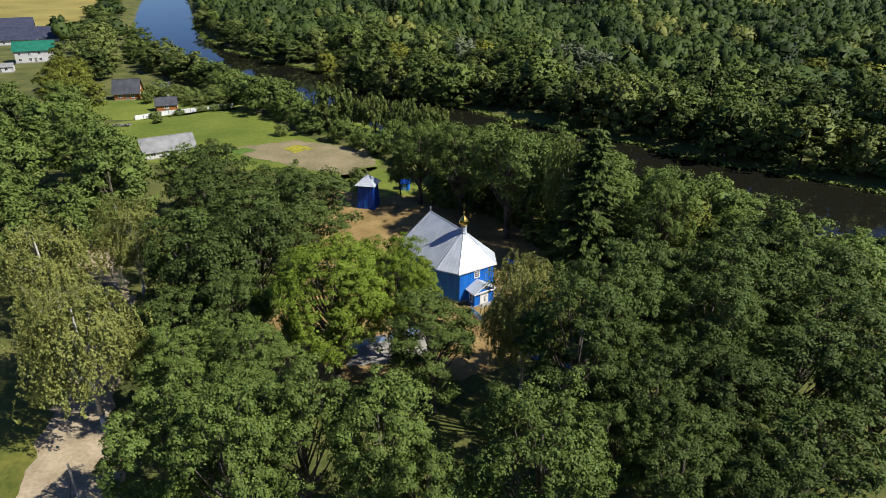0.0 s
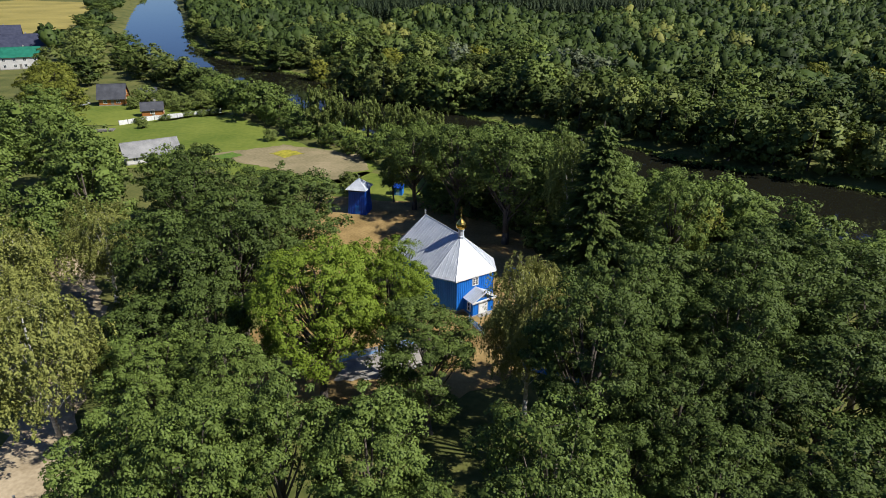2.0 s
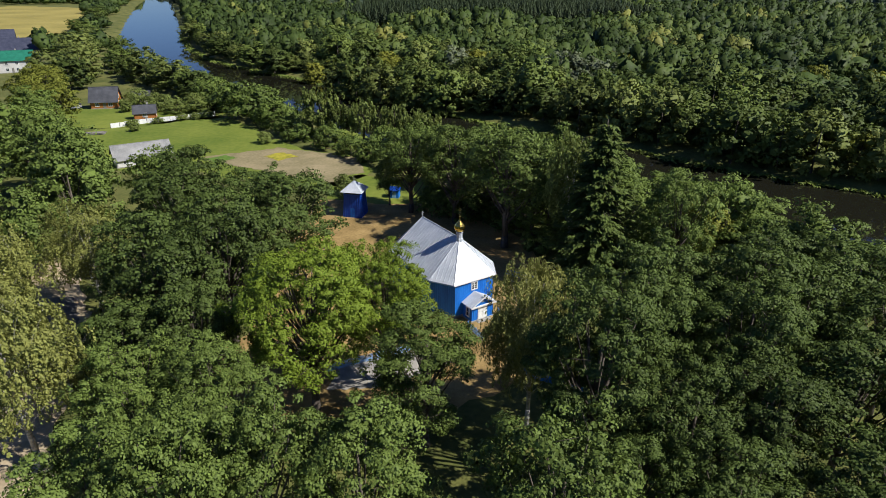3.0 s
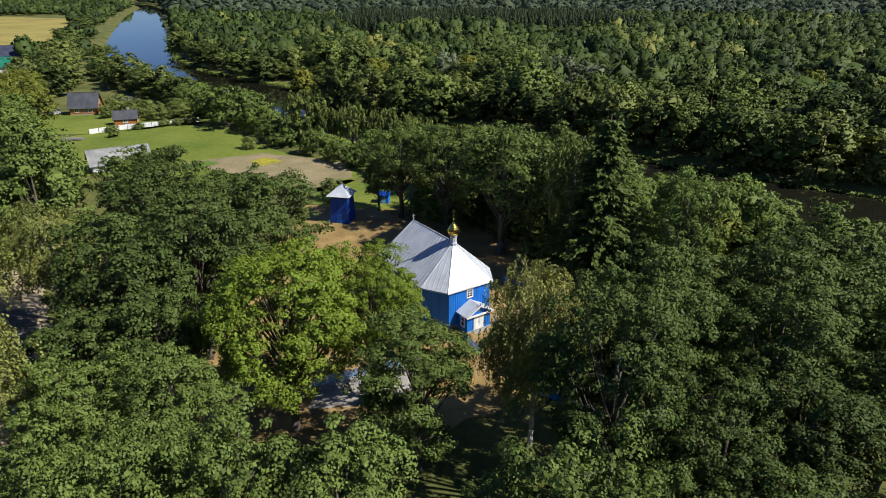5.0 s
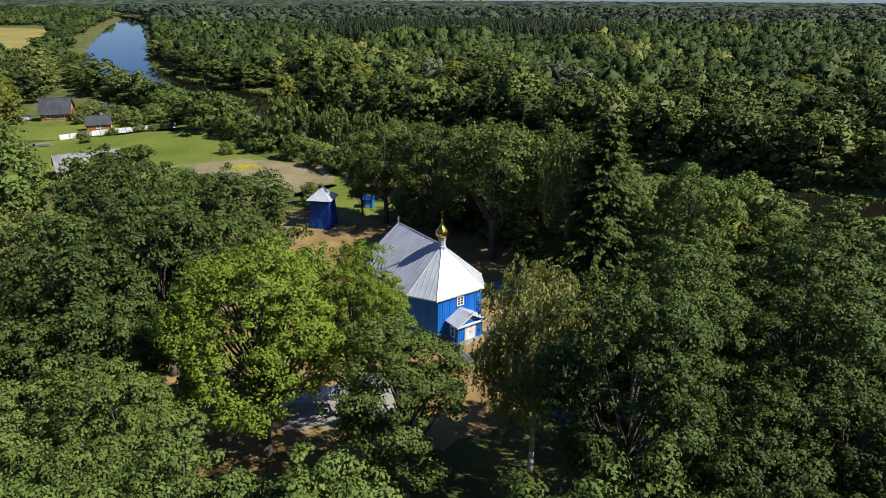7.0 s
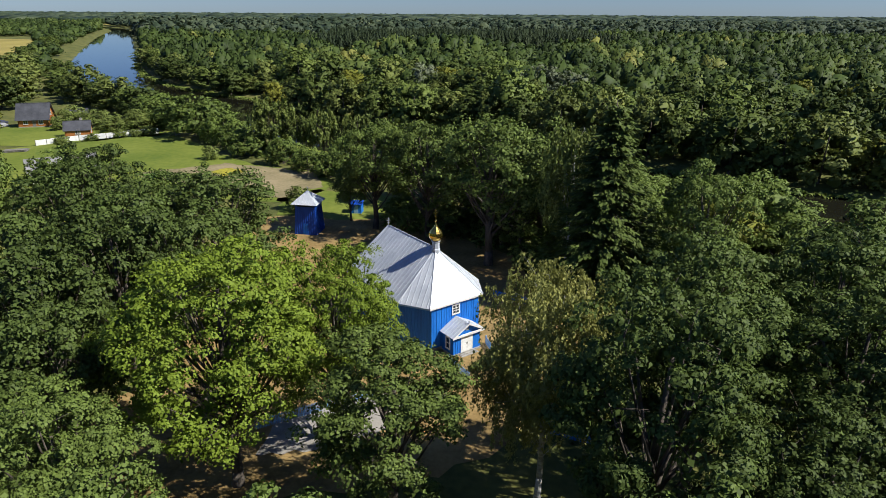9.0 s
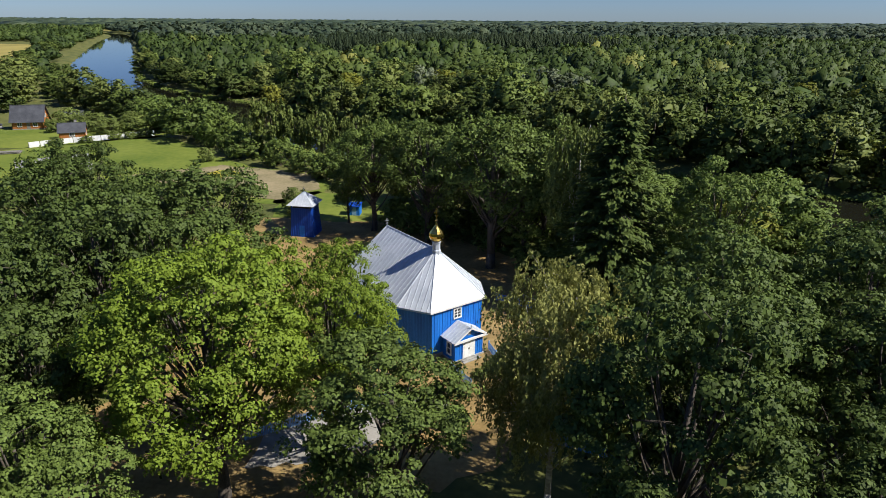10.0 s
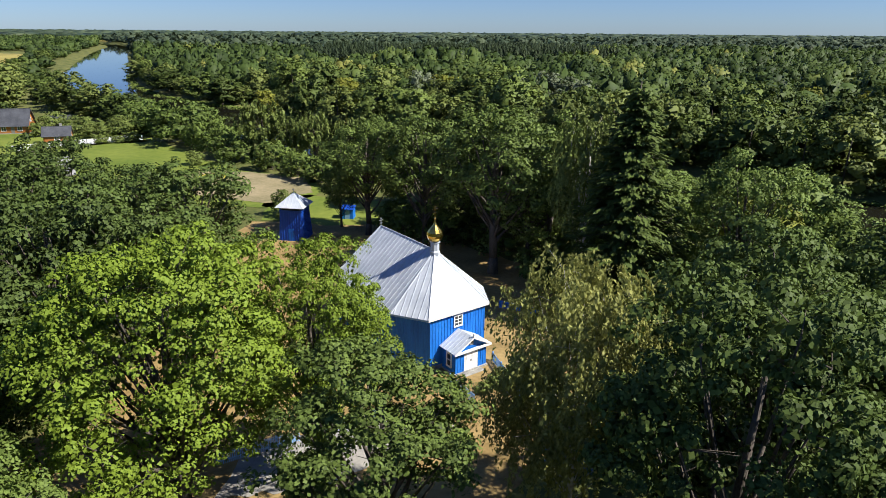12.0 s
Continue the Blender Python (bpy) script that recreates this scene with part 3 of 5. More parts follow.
for i in range(4):
    ring = [pose(0, 0, 0, 0, 0, 90 * i) @ Vector(p) for p in ((-2.25, -2.25, 5.2), (2.25, -2.25, 5.2), (0, 0, 7.15))]
    roof_facet(tower, ring, "roof_slope", 0.05, ROOF, 0.55)
    me_strip = boxed(-0.03, 0.03, -0.04, 0.0, 0.05, 4.5)
    strip = part("batten", me_strip, DEEP_BLUE, tower)
    strip.matrix_basis = pose(0, 0, 0, 0, 0, 90 * i) @ pose(0, -1.95, 0, -3.4)
    for dx in (-1.5, -1.1, -0.7, -0.35, 0.35, 0.7, 1.1, 1.5):
        shared("batten", strip.data, tower, pose(0, 0, 0, 0, 0, 90 * i) @ pose(dx, -1.95, 0, -3.4))
part("door", slab([(-0.45, -1.97, 0.05), (0.45, -1.97, 0.05), (0.45, -1.87, 1.9), (-0.45, -1.87, 1.9)], 0.06), BLUE, tower)
cross(tower, 0, 0, 7.1, 0.7, STEEL)

kiosk = tagged(new("garden_hut"), "small plain blue boarded hut on the grass", "hut")
kiosk.matrix_basis = pose(-10.3, 139.6, 0, 0, 0, -8)
part("body", boxed(-1.0, 1.0, -0.9, 0.9, 0, 1.75, bevel=0.02), BLUE, kiosk)
part("roof", slab([(-1.15, -1.1, 1.78), (1.15, -1.1, 1.78), (1.15, 1.1, 2.05), (-1.15, 1.1, 2.05)], 0.08), DEEP_BLUE, kiosk)
part("door", boxed(-0.4, 0.4, -0.93, -0.895, 0.08, 1.6), PALE_BLUE, kiosk)


# ---- fences ----
def picket_fence(a, b, tall, material, label, gap=0.14, post_gap=2.2, post_material=None):
    a, b = Vector((*a, 0)), Vector((*b, 0))
    d = b - a
    fence = tagged(new("picket_fence"), label, "fence", "churchyard fence")
    fence.matrix_basis = Matrix.Translation(a) @ pose(0, 0, 0, 0, 0, math.degrees(math.atan2(d.y, d.x)))
    n = d.length
    for z in (tall * 0.28, tall * 0.78):
        part("rail", boxed(0, n, -0.02, 0.02, z, z + 0.07), material, fence)
    bm = bmesh.new()
    box(bm, -0.04, 0.04, -0.045, -0.022, 0.06, tall)
    picket = part("picket", bm, material, fence)
    k = gap
    while k < n:
        shared("picket", picket.data, fence, pose(k, 0, 0))
        k += gap
    post = part("post", boxed(-0.05, 0.05, -0.02, 0.08, -0.1, tall + 0.05), post_material or material, fence)
    k = post_gap
    while k < n + 0.1:
        shared("post", post.data, fence, pose(min(k, n), 0, 0))
        k += post_gap
    return fence


picket_fence((3.6, 84.5), (5.5, 80.9), 1.0, PALE_BLUE, "pale blue picket fence beside the church porch")
picket_fence((8.0, 88.6), (9.6, 82.0), 1.0, PALE_BLUE, "pale blue picket fence beside the church porch")
picket_fence((-14.2, 73.5), (-8.6, 76.3), 1.1, PALE_BLUE, "pale blue picket fence along the paved forecourt")
picket_fence((-8.2, 76.5), (-2.5, 79.2), 1.1, PALE_BLUE, "pale blue picket fence along the paved forecourt")
picket_fence((10.0, 73.0), (16.5, 69.5), 1.0, BLUE, "blue picket fence under the trees")
picket_fence((10.4, 101.2), (14.5, 98.6), 1.0, BLUE, "blue picket fence behind the church")


def panel_fence(points, tall, material, label):
    fence = tagged(new("panel_fence"), label, "fence")
    for (ax, ay), (bx, by) in zip(points, points[1:]):
        n = max(1, round(math.hypot(bx - ax, by - ay) / 2.5))
        for i in range(n):
            p0 = (ax + (bx - ax) * i / n, ay + (by - ay) * i / n)
            p1 = (ax + (bx - ax) * (i + 0.96) / n, ay + (by - ay) * (i + 0.96) / n)
            part("panel", wall_strip(p0, p1, 0.0, tall, 0.05), material, fence)
            part("post", boxed(p0[0] - 0.06, p0[0] + 0.06, p0[1] - 0.06, p0[1] + 0.06, 0, tall + 0.1), OLD_WOOD, fence)
    return fence


panel_fence([(-102, 203.5), (-94, 211), (-88, 214.5), (-82, 219), (-76, 222.5)], 1.5, WHITE, "white panel fence along the meadow")
for k in range(8):
    bm = boxed(-0.05, 0.05, -0.05, 0.05, -0.1, 1.2)
    box(bm, -2.6, 0.0, -0.02, 0.02, 0.5, 0.58)
    box(bm, -2.6, 0.0, -0.02, 0.02, 0.95, 1.03)
    rail = tagged(part("rail_fence", bm, OLD_WOOD), "weathered wooden rail fence at the meadow's edge", "fence", "meadow rails")
    rail.matrix_basis = pose(-72 + 2.5 * k, 219 - 1.1 * k, 0.05, 0, 0, -24)


# ---- houses ----
def gable_house(name, label, x, y, angle, long, wide, wall_h, ridge_h, walls, roof, over=0.5, windows=3, base=0.3, tall=1.2, chimney=True, storeys=1, porch=False):
    """A house along its own x axis with a pitched roof, plinth, windows on both long sides and gables."""
    house = tagged(new(name), label, "house" if name != "shed" and name != "barn" else name)
    house.matrix_basis = pose(x, y, 0, 0, 0, angle)
    L, W = long / 2, wide / 2
    part("plinth", boxed(-L - 0.04, L + 0.04, -W - 0.04, W + 0.04, -0.1, base), STONE, house)
    for a, b in (((-L, -W), (L, -W)), ((L, -W), (L, W)), ((L, W), (-L, W)), ((-L, W), (-L, -W))):
        part("wall", wall_strip(a, b, base, wall_h, 0.25), walls, house)
    for s in (-1, 1):
        part("gable", slab([(s * L, -W, wall_h), (s * L, W, wall_h), (s * L, 0, ridge_h - 0.1)], 0.2 * s), walls, house)
        drop = over * (ridge_h - wall_h) / W
        edge = [(-L - over, s * (W + over), wall_h - drop), (L + over, s * (W + over), wall_h - drop), (L + over, 0, ridge_h), (-L - over, 0, ridge_h)]
        slope = part("roof_slope", slab(edge if s < 0 else [edge[1], edge[0], edge[3], edge[2]], 0.14), roof, house)
    part("ridge_cap", tube(bmesh.new(), (-L - over, 0, ridge_h + 0.02), (L + over, 0, ridge_h + 0.02), 0.1, 0.1), roof, house)
    for level in range(storeys):
        for i in range(windows):
            wx = -L + long * (i + 0.5) / windows
            for s, ang in ((-1, 0), (1, 180)):
                window(house, wx, s * (W + 0.005), base + 0.7 + 2.8 * level, 1.1, tall, ang, WHITE, (1, 0))
    for s, ang in ((-1, -90), (1, 90)):
        window(house, s * (L + 0.005), 0.0, base + 0.7, 1.1, tall, ang, WHITE, (1, 0))
        if ridge_h - wall_h > 2.5:
            window(house, s * (L + 0.005), 0.0, wall_h + 0.4, 0.9, 1.0, ang, WHITE, (1, 0))
    if chimney:
        part("chimney", boxed(L * 0.2, L * 0.2 + 0.6, 0.3, 0.9, wall_h, ridge_h + 0.7), STONE, house)
    part("door", boxed(-L * 0.05, -L * 0.05 + 0.95, -W - 0.05, -W - 0.005, base, base + 2.05), OLD_WOOD, house)
    return house


gable_house("log_house", "orange log house with a dark grey pitched roof", -119, 236.6, 11.3, 8.6, 6.6, 3.0, 7.1, LOGS, DARK_TILE, 0.6, 2, chimney=False)
gable_house("shed", "small orange timber shed with a dark roof", -97.5, 218.5, 18, 6.6, 4.4, 2.3, 4.4, LOGS, DARK_TILE, 0.4, 1, tall=0.8)
gable_house("shed", "small dark shed behind the log house", -112, 249, 20, 6.0, 4.0, 2.2, 3.6, OLD_WOOD, DARK_TILE, 0.4, 1, tall=0.8, chimney=False)
gable_house("barn", "long white-walled barn with weathered grey sheet roof", -76.5, 167.0, 33, 13, 8, 2.2, 4.9, PLASTER, GREY_SHEET, 0.5, 3, chimney=False, tall=0.8)
gable_house("village_house", "white two-storey house with a green roof", -203, 321, 24, 17, 10, 6.0, 9.6, PLASTER, GREEN_TILE, 0.7, 4, storeys=2)
gable_house("village_house", "long house with a navy tiled roof", -243, 386, 22, 34, 14, 3.4, 9.0, PLASTER, NAVY_TILE, 0.8, 6)
gable_house("village_house", "house with a grey tiled roof by the field", -283, 432, 30, 22, 13, 4.0, 9.5, PLASTER, NAVY_TILE, 0.8, 4)
gable_house("village_house", "low outbuilding with a pale sheet roof", -201, 290, 24, 10, 6, 2.6, 3.8, PLASTER, GREY_SHEET, 0.4, 2, chimney=False)

wood_pile = tagged(new("wood_pile"), "weathered pile of stacked planks on the meadow", "wood pile")
wood_pile.matrix_basis = pose(-103, 196, 0, 0, 0, 15)
plank_mesh = None
rng = random.Random(5)
for k in range(26):
    if plank_mesh is None:
        plank_mesh = part("plank", boxed(-2.6, 2.6, -0.14, 0.14, 0, 0.12, bevel=0.01), OLD_WOOD, wood_pile).data
    shared("plank", plank_mesh, wood_pile, pose(rng.uniform(-0.4, 0.4), (k % 8 - 3.5) * 0.36, 0.13 * (1 + k // 8), 0, 0, rng.uniform(-4, 4)))


def parked_car(label, x, y, angle, paint):
    car = tagged(new("car"), label, "car")
    car.matrix_basis = pose(x, y, 0, 0, 0, angle)
    bm = bmesh.new()
    profile = [(-2.1, 0.35), (-2.1, 0.8), (-1.35, 0.92), (-0.75, 1.42), (0.75, 1.45), (1.5, 0.95), (2.1, 0.9), (2.1, 0.35)]
    side = [[bm.verts.new((px, s * (0.84 if pz < 1.2 else 0.66), pz)) for px, pz in profile] for s in (-1, 1)]
    bm.faces.new(side[0])
    bm.faces.new(side[1][::-1])
    for i in range(len(profile)):
        j = (i + 1) % len(profile)
        bm.faces.new((side[0][j], side[0][i], side[1][i], side[1][j]))
    bmesh.ops.recalc_face_normals(bm, faces=bm.faces)
    part("body", bm, paint, car)
    part("windscreen", slab([(-1.28, -0.62, 0.98), (-1.28, 0.62, 0.98), (-0.8, 0.56, 1.4), (-0.8, -0.56, 1.4)], 0.03), PANE, car)
    for wx in (-1.3, 1.3):
        for s in (-1, 1):
            wheel = part("wheel", lathe([(0.3, -0.1), (0.33, -0.06), (0.33, 0.06), (0.3, 0.1)], 14), RUBBER, car)
            wheel.matrix_basis = pose(wx, s * 0.8, 0.33, 90)
    return car


parked_car("silver car parked beside the log house", -128, 233, 80, CAR_PAINT)
parked_car("dark blue car parked beside the log house", -131, 238, 80, NAVY_TILE)
pole = tagged(new("utility_pole"), "grey utility pole with a strut at the track", "utility pole")
pole.matrix_basis = pose(-36.6, 46.0, 0)
part("post", tube(bmesh.new(), (0, 0, -0.3), (0, 0, 5.2), 0.13, 0.1, 8), STEEL, pole)
part("strut", tube(bmesh.new(), (-1.4, 0.6, -0.2), (0, 0, 4.2), 0.1, 0.08, 8), OLD_WOOD, pole)


# ---- trees ----
def unit(v):
    return v / np.maximum(np.linalg.norm(v, axis=-1, keepdims=True), 1e-6)


def turned(faces, out):
    """The same faces, each wound so that its front looks along out."""
    n = np.cross(faces[:, 1] - faces[:, 0], faces[:, 2] - faces[:, 0])
    wrong = (n * out).sum(1) < 0
    faces = faces.copy()
    faces[wrong] = faces[wrong][:, ::-1]
    return faces


def leaf_quads(rng, at, facing, size, slim=0.62, hang=None):
    """Loose, slightly folded leaves round the points at, turned to their facings."""
    n = len(at)
    t = rng.normal(size=(n, 3)) if hang is None else hang + rng.normal(size=(n, 3)) * 0.25
    t = unit(t - facing * np.sum(t * facing, 1, keepdims=True))
    b = np.cross(facing, t)
    s = (size * rng.uniform(0.65, 1.35, n))[:, None]
    fold = facing * s * 0.16
    return np.stack((at - t * s * 0.5, at - b * s * slim * 0.5 + fold, at + t * s * 0.5, at + b * s * slim * 0.5 + fold), 1)


def ball_template(level):
    bm = bmesh.new()
    bmesh.ops.create_icosphere(bm, subdivisions=level, radius=1)
    v, f = np.array([x.co[:] for x in bm.verts]), np.array([[q.index for q in x.verts] for x in bm.faces])
    bm.free()
    return v, f


COARSE_BALL = ball_template(1)


def lumps(rng, centres, radii, ball, rough=0.22, squash=0.8):
    """Jagged masses of inner foliage round the centres, as triangles."""
    v, f = ball
    out = []
    for c, r in zip(centres, radii):
        w = v * (1 + rng.normal(size=(len(v), 1)) * rough) * r * np.array((1, 1, squash)) + c
        out.append(w[f])
    return np.concatenate(out)


def crown_points(rng, R, zlo, zhi, boughs, clumps, leaves, clump_r, bough_share=0.40, reach=0.66, jitter=0.42):
    """Leaf places, facings and tuft centres of a broad crown: boughs set round it, tufts round each bough, leaves over the upper side of each tuft."""
    cz, hz = (zlo + zhi) / 2, (zhi - zlo) / 2
    centres = []
    for i in range(boughs):
        up = 0.97 - (i + 0.5) / boughs * 1.72
        a = i * 2.39996 + rng.uniform(-0.5, 0.5)
        r = max(0.0, 1 - abs(up) ** (2.3 if up > 0 else 2.8)) ** 0.5
        k = reach * rng.uniform(0.78, 1.2)
        centres.append((R * r * math.cos(a) * k, R * r * math.sin(a) * k, cz + hz * up * k * 0.95))
    centres = np.array(centres)
    at, facing, tufts = [], [], []
    for c in centres:
        out = unit(c - np.array((0, 0, cz - hz * 0.4)))
        br = R * bough_share * rng.uniform(0.8, 1.2)
        d = unit(rng.normal(size=(clumps, 3)) + out * 0.85 + np.array((0, 0, 0.25)))
        cc = c + d * br * rng.uniform(0.5, 1.08, (clumps, 1)) * np.array((1, 1, 0.75))
        for k in range(clumps):
            o = unit(cc[k] - np.array((0, 0, cz - hz * 0.3)))
            n = int(leaves * rng.uniform(0.7, 1.3))
            rr = clump_r * rng.uniform(0.6, 1.35)
            e = unit(rng.normal(size=(n, 3)) + o * 0.6 + np.array((0, 0, 0.5)))
            along = unit(np.cross(rng.normal(size=3), o))
            p = e * rr * rng.uniform(0.45, 1.0, (n, 1)) * np.array((1, 1, 0.62))
            p += along * (p @ along)[:, None] * rng.uniform(0.0, 0.7)
            at.append(cc[k] + p)
            facing.append(unit(e + rng.normal(size=(n, 3)) * jitter + np.array((0, 0, 0.3))))
            tufts.append(np.tile(cc[k] - o * rr * 0.3, (n, 1)))
    return np.vstack(at), np.vstack(facing), centres, np.vstack(tufts)


def limbs(rng, trunk_r, zlo, zhi, centres, twigs=0, plain=False, thin=1.0):
    """Trunk, limbs to every bough and a few bare twigs."""
    bm = bmesh.new()
    bend = [Vector((rng.uniform(-0.25, 0.25), rng.uniform(-0.25, 0.25), 0)) for _ in range(4)]
    heights = [-0.3, zlo * 0.5, zlo + (zhi - zlo) * 0.25, zlo + (zhi - zlo) * 0.72]
    stem = [Vector((0, 0, h)) + bend[i] * (i > 0) for i, h in enumerate(heights)]
    radii = [trunk_r * 1.35, trunk_r, trunk_r * 0.75, trunk_r * 0.25]
    for i in range(3):
        tube(bm, stem[i], stem[i + 1], radii[i], radii[i + 1], 9)
    if plain:
        return bm
    for c in centres:
        c = Vector(c)
        k = max(0.0, min(1.0, (c.z - zlo) / (zhi - zlo) * 0.8 - 0.1))
        root = stem[1].lerp(stem[3], k)
        mid = root.lerp(c, 0.5) + Vector((0, 0, -0.35))
        tube(bm, root, mid, trunk_r * 0.36 * thin, trunk_r * 0.24 * thin, 6)
        tube(bm, mid, c, trunk_r * 0.24 * thin, trunk_r * 0.10 * thin, 5)
        for _ in range(twigs):
            tip = c + Vector((rng.uniform(-1, 1), rng.uniform(-1, 1), rng.uniform(-0.3, 0.9))) * 1.7
            tube(bm, c, tip, trunk_r * 0.10 * thin, trunk_r * 0.03, 4)
    return bm


def tree_of(name, label, trunk_bm, bark, leaf_points, leaf_material, kind_name, facets=None, normals=None):
    ob = tagged(new(name), label, "tree", kind_name)
    part("trunk", trunk_bm, bark, ob, smooth=True)
    crown = new("crown", quads_mesh("crown", leaf_points, leaf_material, None, facets, normals))
    crown.parent = ob
    return ob


def broadleaf(name, label, group, seed, leaf_material, R=6.0, zlo=3.2, top=20.0, boughs=27, clumps=10, leaves=100, clump_r=0.80, leaf=0.235, trunk_r=0.38, twigs=2, bark=BARK, reach=0.66, slim=0.74, core=0.13, share=0.40, rounded=0.4):
    rng = np.random.default_rng(seed)
    at, facing, centres, tufts = crown_points(rng, R, zlo, top, boughs, clumps, leaves, clump_r, share, reach=reach, jitter=0.42)
    quads = leaf_quads(rng, at, facing, leaf, slim)
    fill = np.repeat(np.arange(len(centres)), max(12, leaves // 2))
    e = unit(rng.normal(size=(len(fill), 3)))
    inner = centres[fill] + e * R * core * rng.uniform(0.8, 1.35, (len(fill), 1)) * np.array((1, 1, 0.85))
    quads = np.concatenate((quads, leaf_quads(rng, inner, unit(e + rng.normal(size=e.shape) * 0.4), leaf * (1.6 if leaf < 0.3 else 1.2), 0.8)))
    tufts = np.concatenate((tufts, centres[fill]))
    facets = lumps(rng, centres, R * core * rng.uniform(0.85, 1.15, len(centres)), COARSE_BALL, 0.3) if leaf > 0.35 else None
    mid = quads.mean(1)
    heart = np.array((0, 0, zlo + (top - zlo) * 0.42))
    squat = np.array((1, 1, R / (top - zlo) * 2))
    near = centres[np.argmin(((mid[:, None, :] - centres[None]) ** 2).sum(2), 1)]
    flat = unit(np.cross(quads[:, 2] - quads[:, 0], quads[:, 1] - quads[:, 3]))
    out = unit(unit(mid - tufts) * 0.7 + unit(mid - near) * 0.4 + unit((mid - heart) * squat) * 0.4 + np.array((0, 0, 0.1)))
    flat *= np.where((flat * out).sum(1, keepdims=True) < 0, -1, 1)
    quads = turned(quads, out)
    normals = np.repeat(unit(out * rounded + flat * (1 - rounded)), 4, 0)
    if facets is not None:
        normals = np.vstack((normals, unit((facets.reshape(-1, 3) - heart) * squat)))
    return tree_of(name, label, limbs(rng, trunk_r, zlo, top, centres, twigs, leaf > 0.55), bark, quads, leaf_material, group, facets, normals)


def weeping(name, label, group, seed, leaf_material, R=4.5, zlo=4.0, top=19.0, boughs=34, strands=24, per=24, leaf=0.34, trunk_r=0.24, bark=WHITE_BARK):
    """A birch or willow: thin limbs with hanging strands of small leaves."""
    rng = np.random.default_rng(seed)
    _, _, centres, _ = crown_points(rng, R, zlo + 1.5, top, boughs, 2, 4, 0.6, reach=0.78)
    at, facing = [], []
    for c in centres:
        start = c + rng.normal(size=(strands, 3)) * np.array((0.85, 0.85, 0.65))
        for s in start:
            length = rng.uniform(0.6, 2.6) * (0.6 + 0.6 * (c[2] < top - 3))
            k = np.sort(rng.uniform(0, 1, per))
            p = s + np.c_[rng.normal(size=per) * 0.10, rng.normal(size=per) * 0.10, -k * length]
            p[:, :2] += unit(c[:2] + 1e-3) * 0.35 * np.sin(k * 2.4)[:, None]
            at.append(p)
            out = np.r_[unit(c[:2] + 1e-3), 0.45]
            facing.append(unit(rng.normal(size=(per, 3)) * 0.7 + out))
    at, facing = np.vstack(at), np.vstack(facing)
    return tree_of(name, label, limbs(rng, trunk_r, zlo, top + 1, centres, 1, False, 0.45), bark, leaf_quads(rng, at, facing, leaf, 0.55, np.array((0, 0, -1.0))), leaf_material, group)


def conifer(name, label, group, seed, leaf_material, R=4.2, top=25.0, whorls=46, arms=13, per=84, leaf=0.42, trunk_r=0.36):
    """A spruce: whorls of drooping arms, each hung with short needle sprays."""
    rng = np.random.default_rng(seed)
    at, facing, hang = [], [], []
    bm = bmesh.new()
    tube(bm, (0, 0, -0.3), (0, 0, top * 0.6), trunk_r, trunk_r * 0.5, 8)
    tube(bm, (0, 0, top * 0.6), (0, 0, top), trunk_r * 0.5, 0.02, 6)
    for i in range(whorls):
        z = 2.2 + (top - 2.6) * (i / whorls) ** 0.92
        reach = R * (1 - (z / top)) ** 0.72 + 0.15
        for j in range(arms):
            a = rng.uniform(0, 2 * math.pi)
            length = reach * rng.uniform(0.65, 1.12)
            n = max(5, int(per * length / R))
            k = rng.uniform(0.12, 1.0, n)
            droop = -0.28 * length * k + 0.16 * length * k ** 3
            p = np.c_[np.cos(a) * length * k, np.sin(a) * length * k, z + droop]
            p += rng.normal(size=(n, 3)) * np.array((0.17, 0.17, 0.10)) * (1.2 - 0.6 * k[:, None])
            p[:, 2] -= rng.uniform(0, 0.5, n) * (1 - k * 0.4)
            at.append(p)
            facing.append(unit(np.array((math.cos(a) * 0.6, math.sin(a) * 0.6, 0.75)) + rng.normal(size=(n, 3)) * 0.35))
            hang.append(np.tile((math.cos(a), math.sin(a), -0.55), (n, 1)))
            if j < 4:
                tube(bm, (0, 0, z), (math.cos(a) * length * 0.8, math.sin(a) * length * 0.8, z - 0.16 * length), 0.05, 0.015, 4)
    at, facing, hang = np.vstack(at), np.vstack(facing), np.vstack(hang)
    return tree_of(name, label, bm, BARK, leaf_quads(rng, at, facing, leaf, 0.36, hang), leaf_material, group)


def with_leaves(ob, material, label, group):
    """A copy of a tree in another leaf colour, to copy from in turn."""
    twin = copy_thing(ob, Matrix())
    for c in twin.children:
        if c.name.startswith("crown"):
            c.data = c.data.copy()
            c.data.materials[0] = material
    return tagged(twin, label, "tree", group)


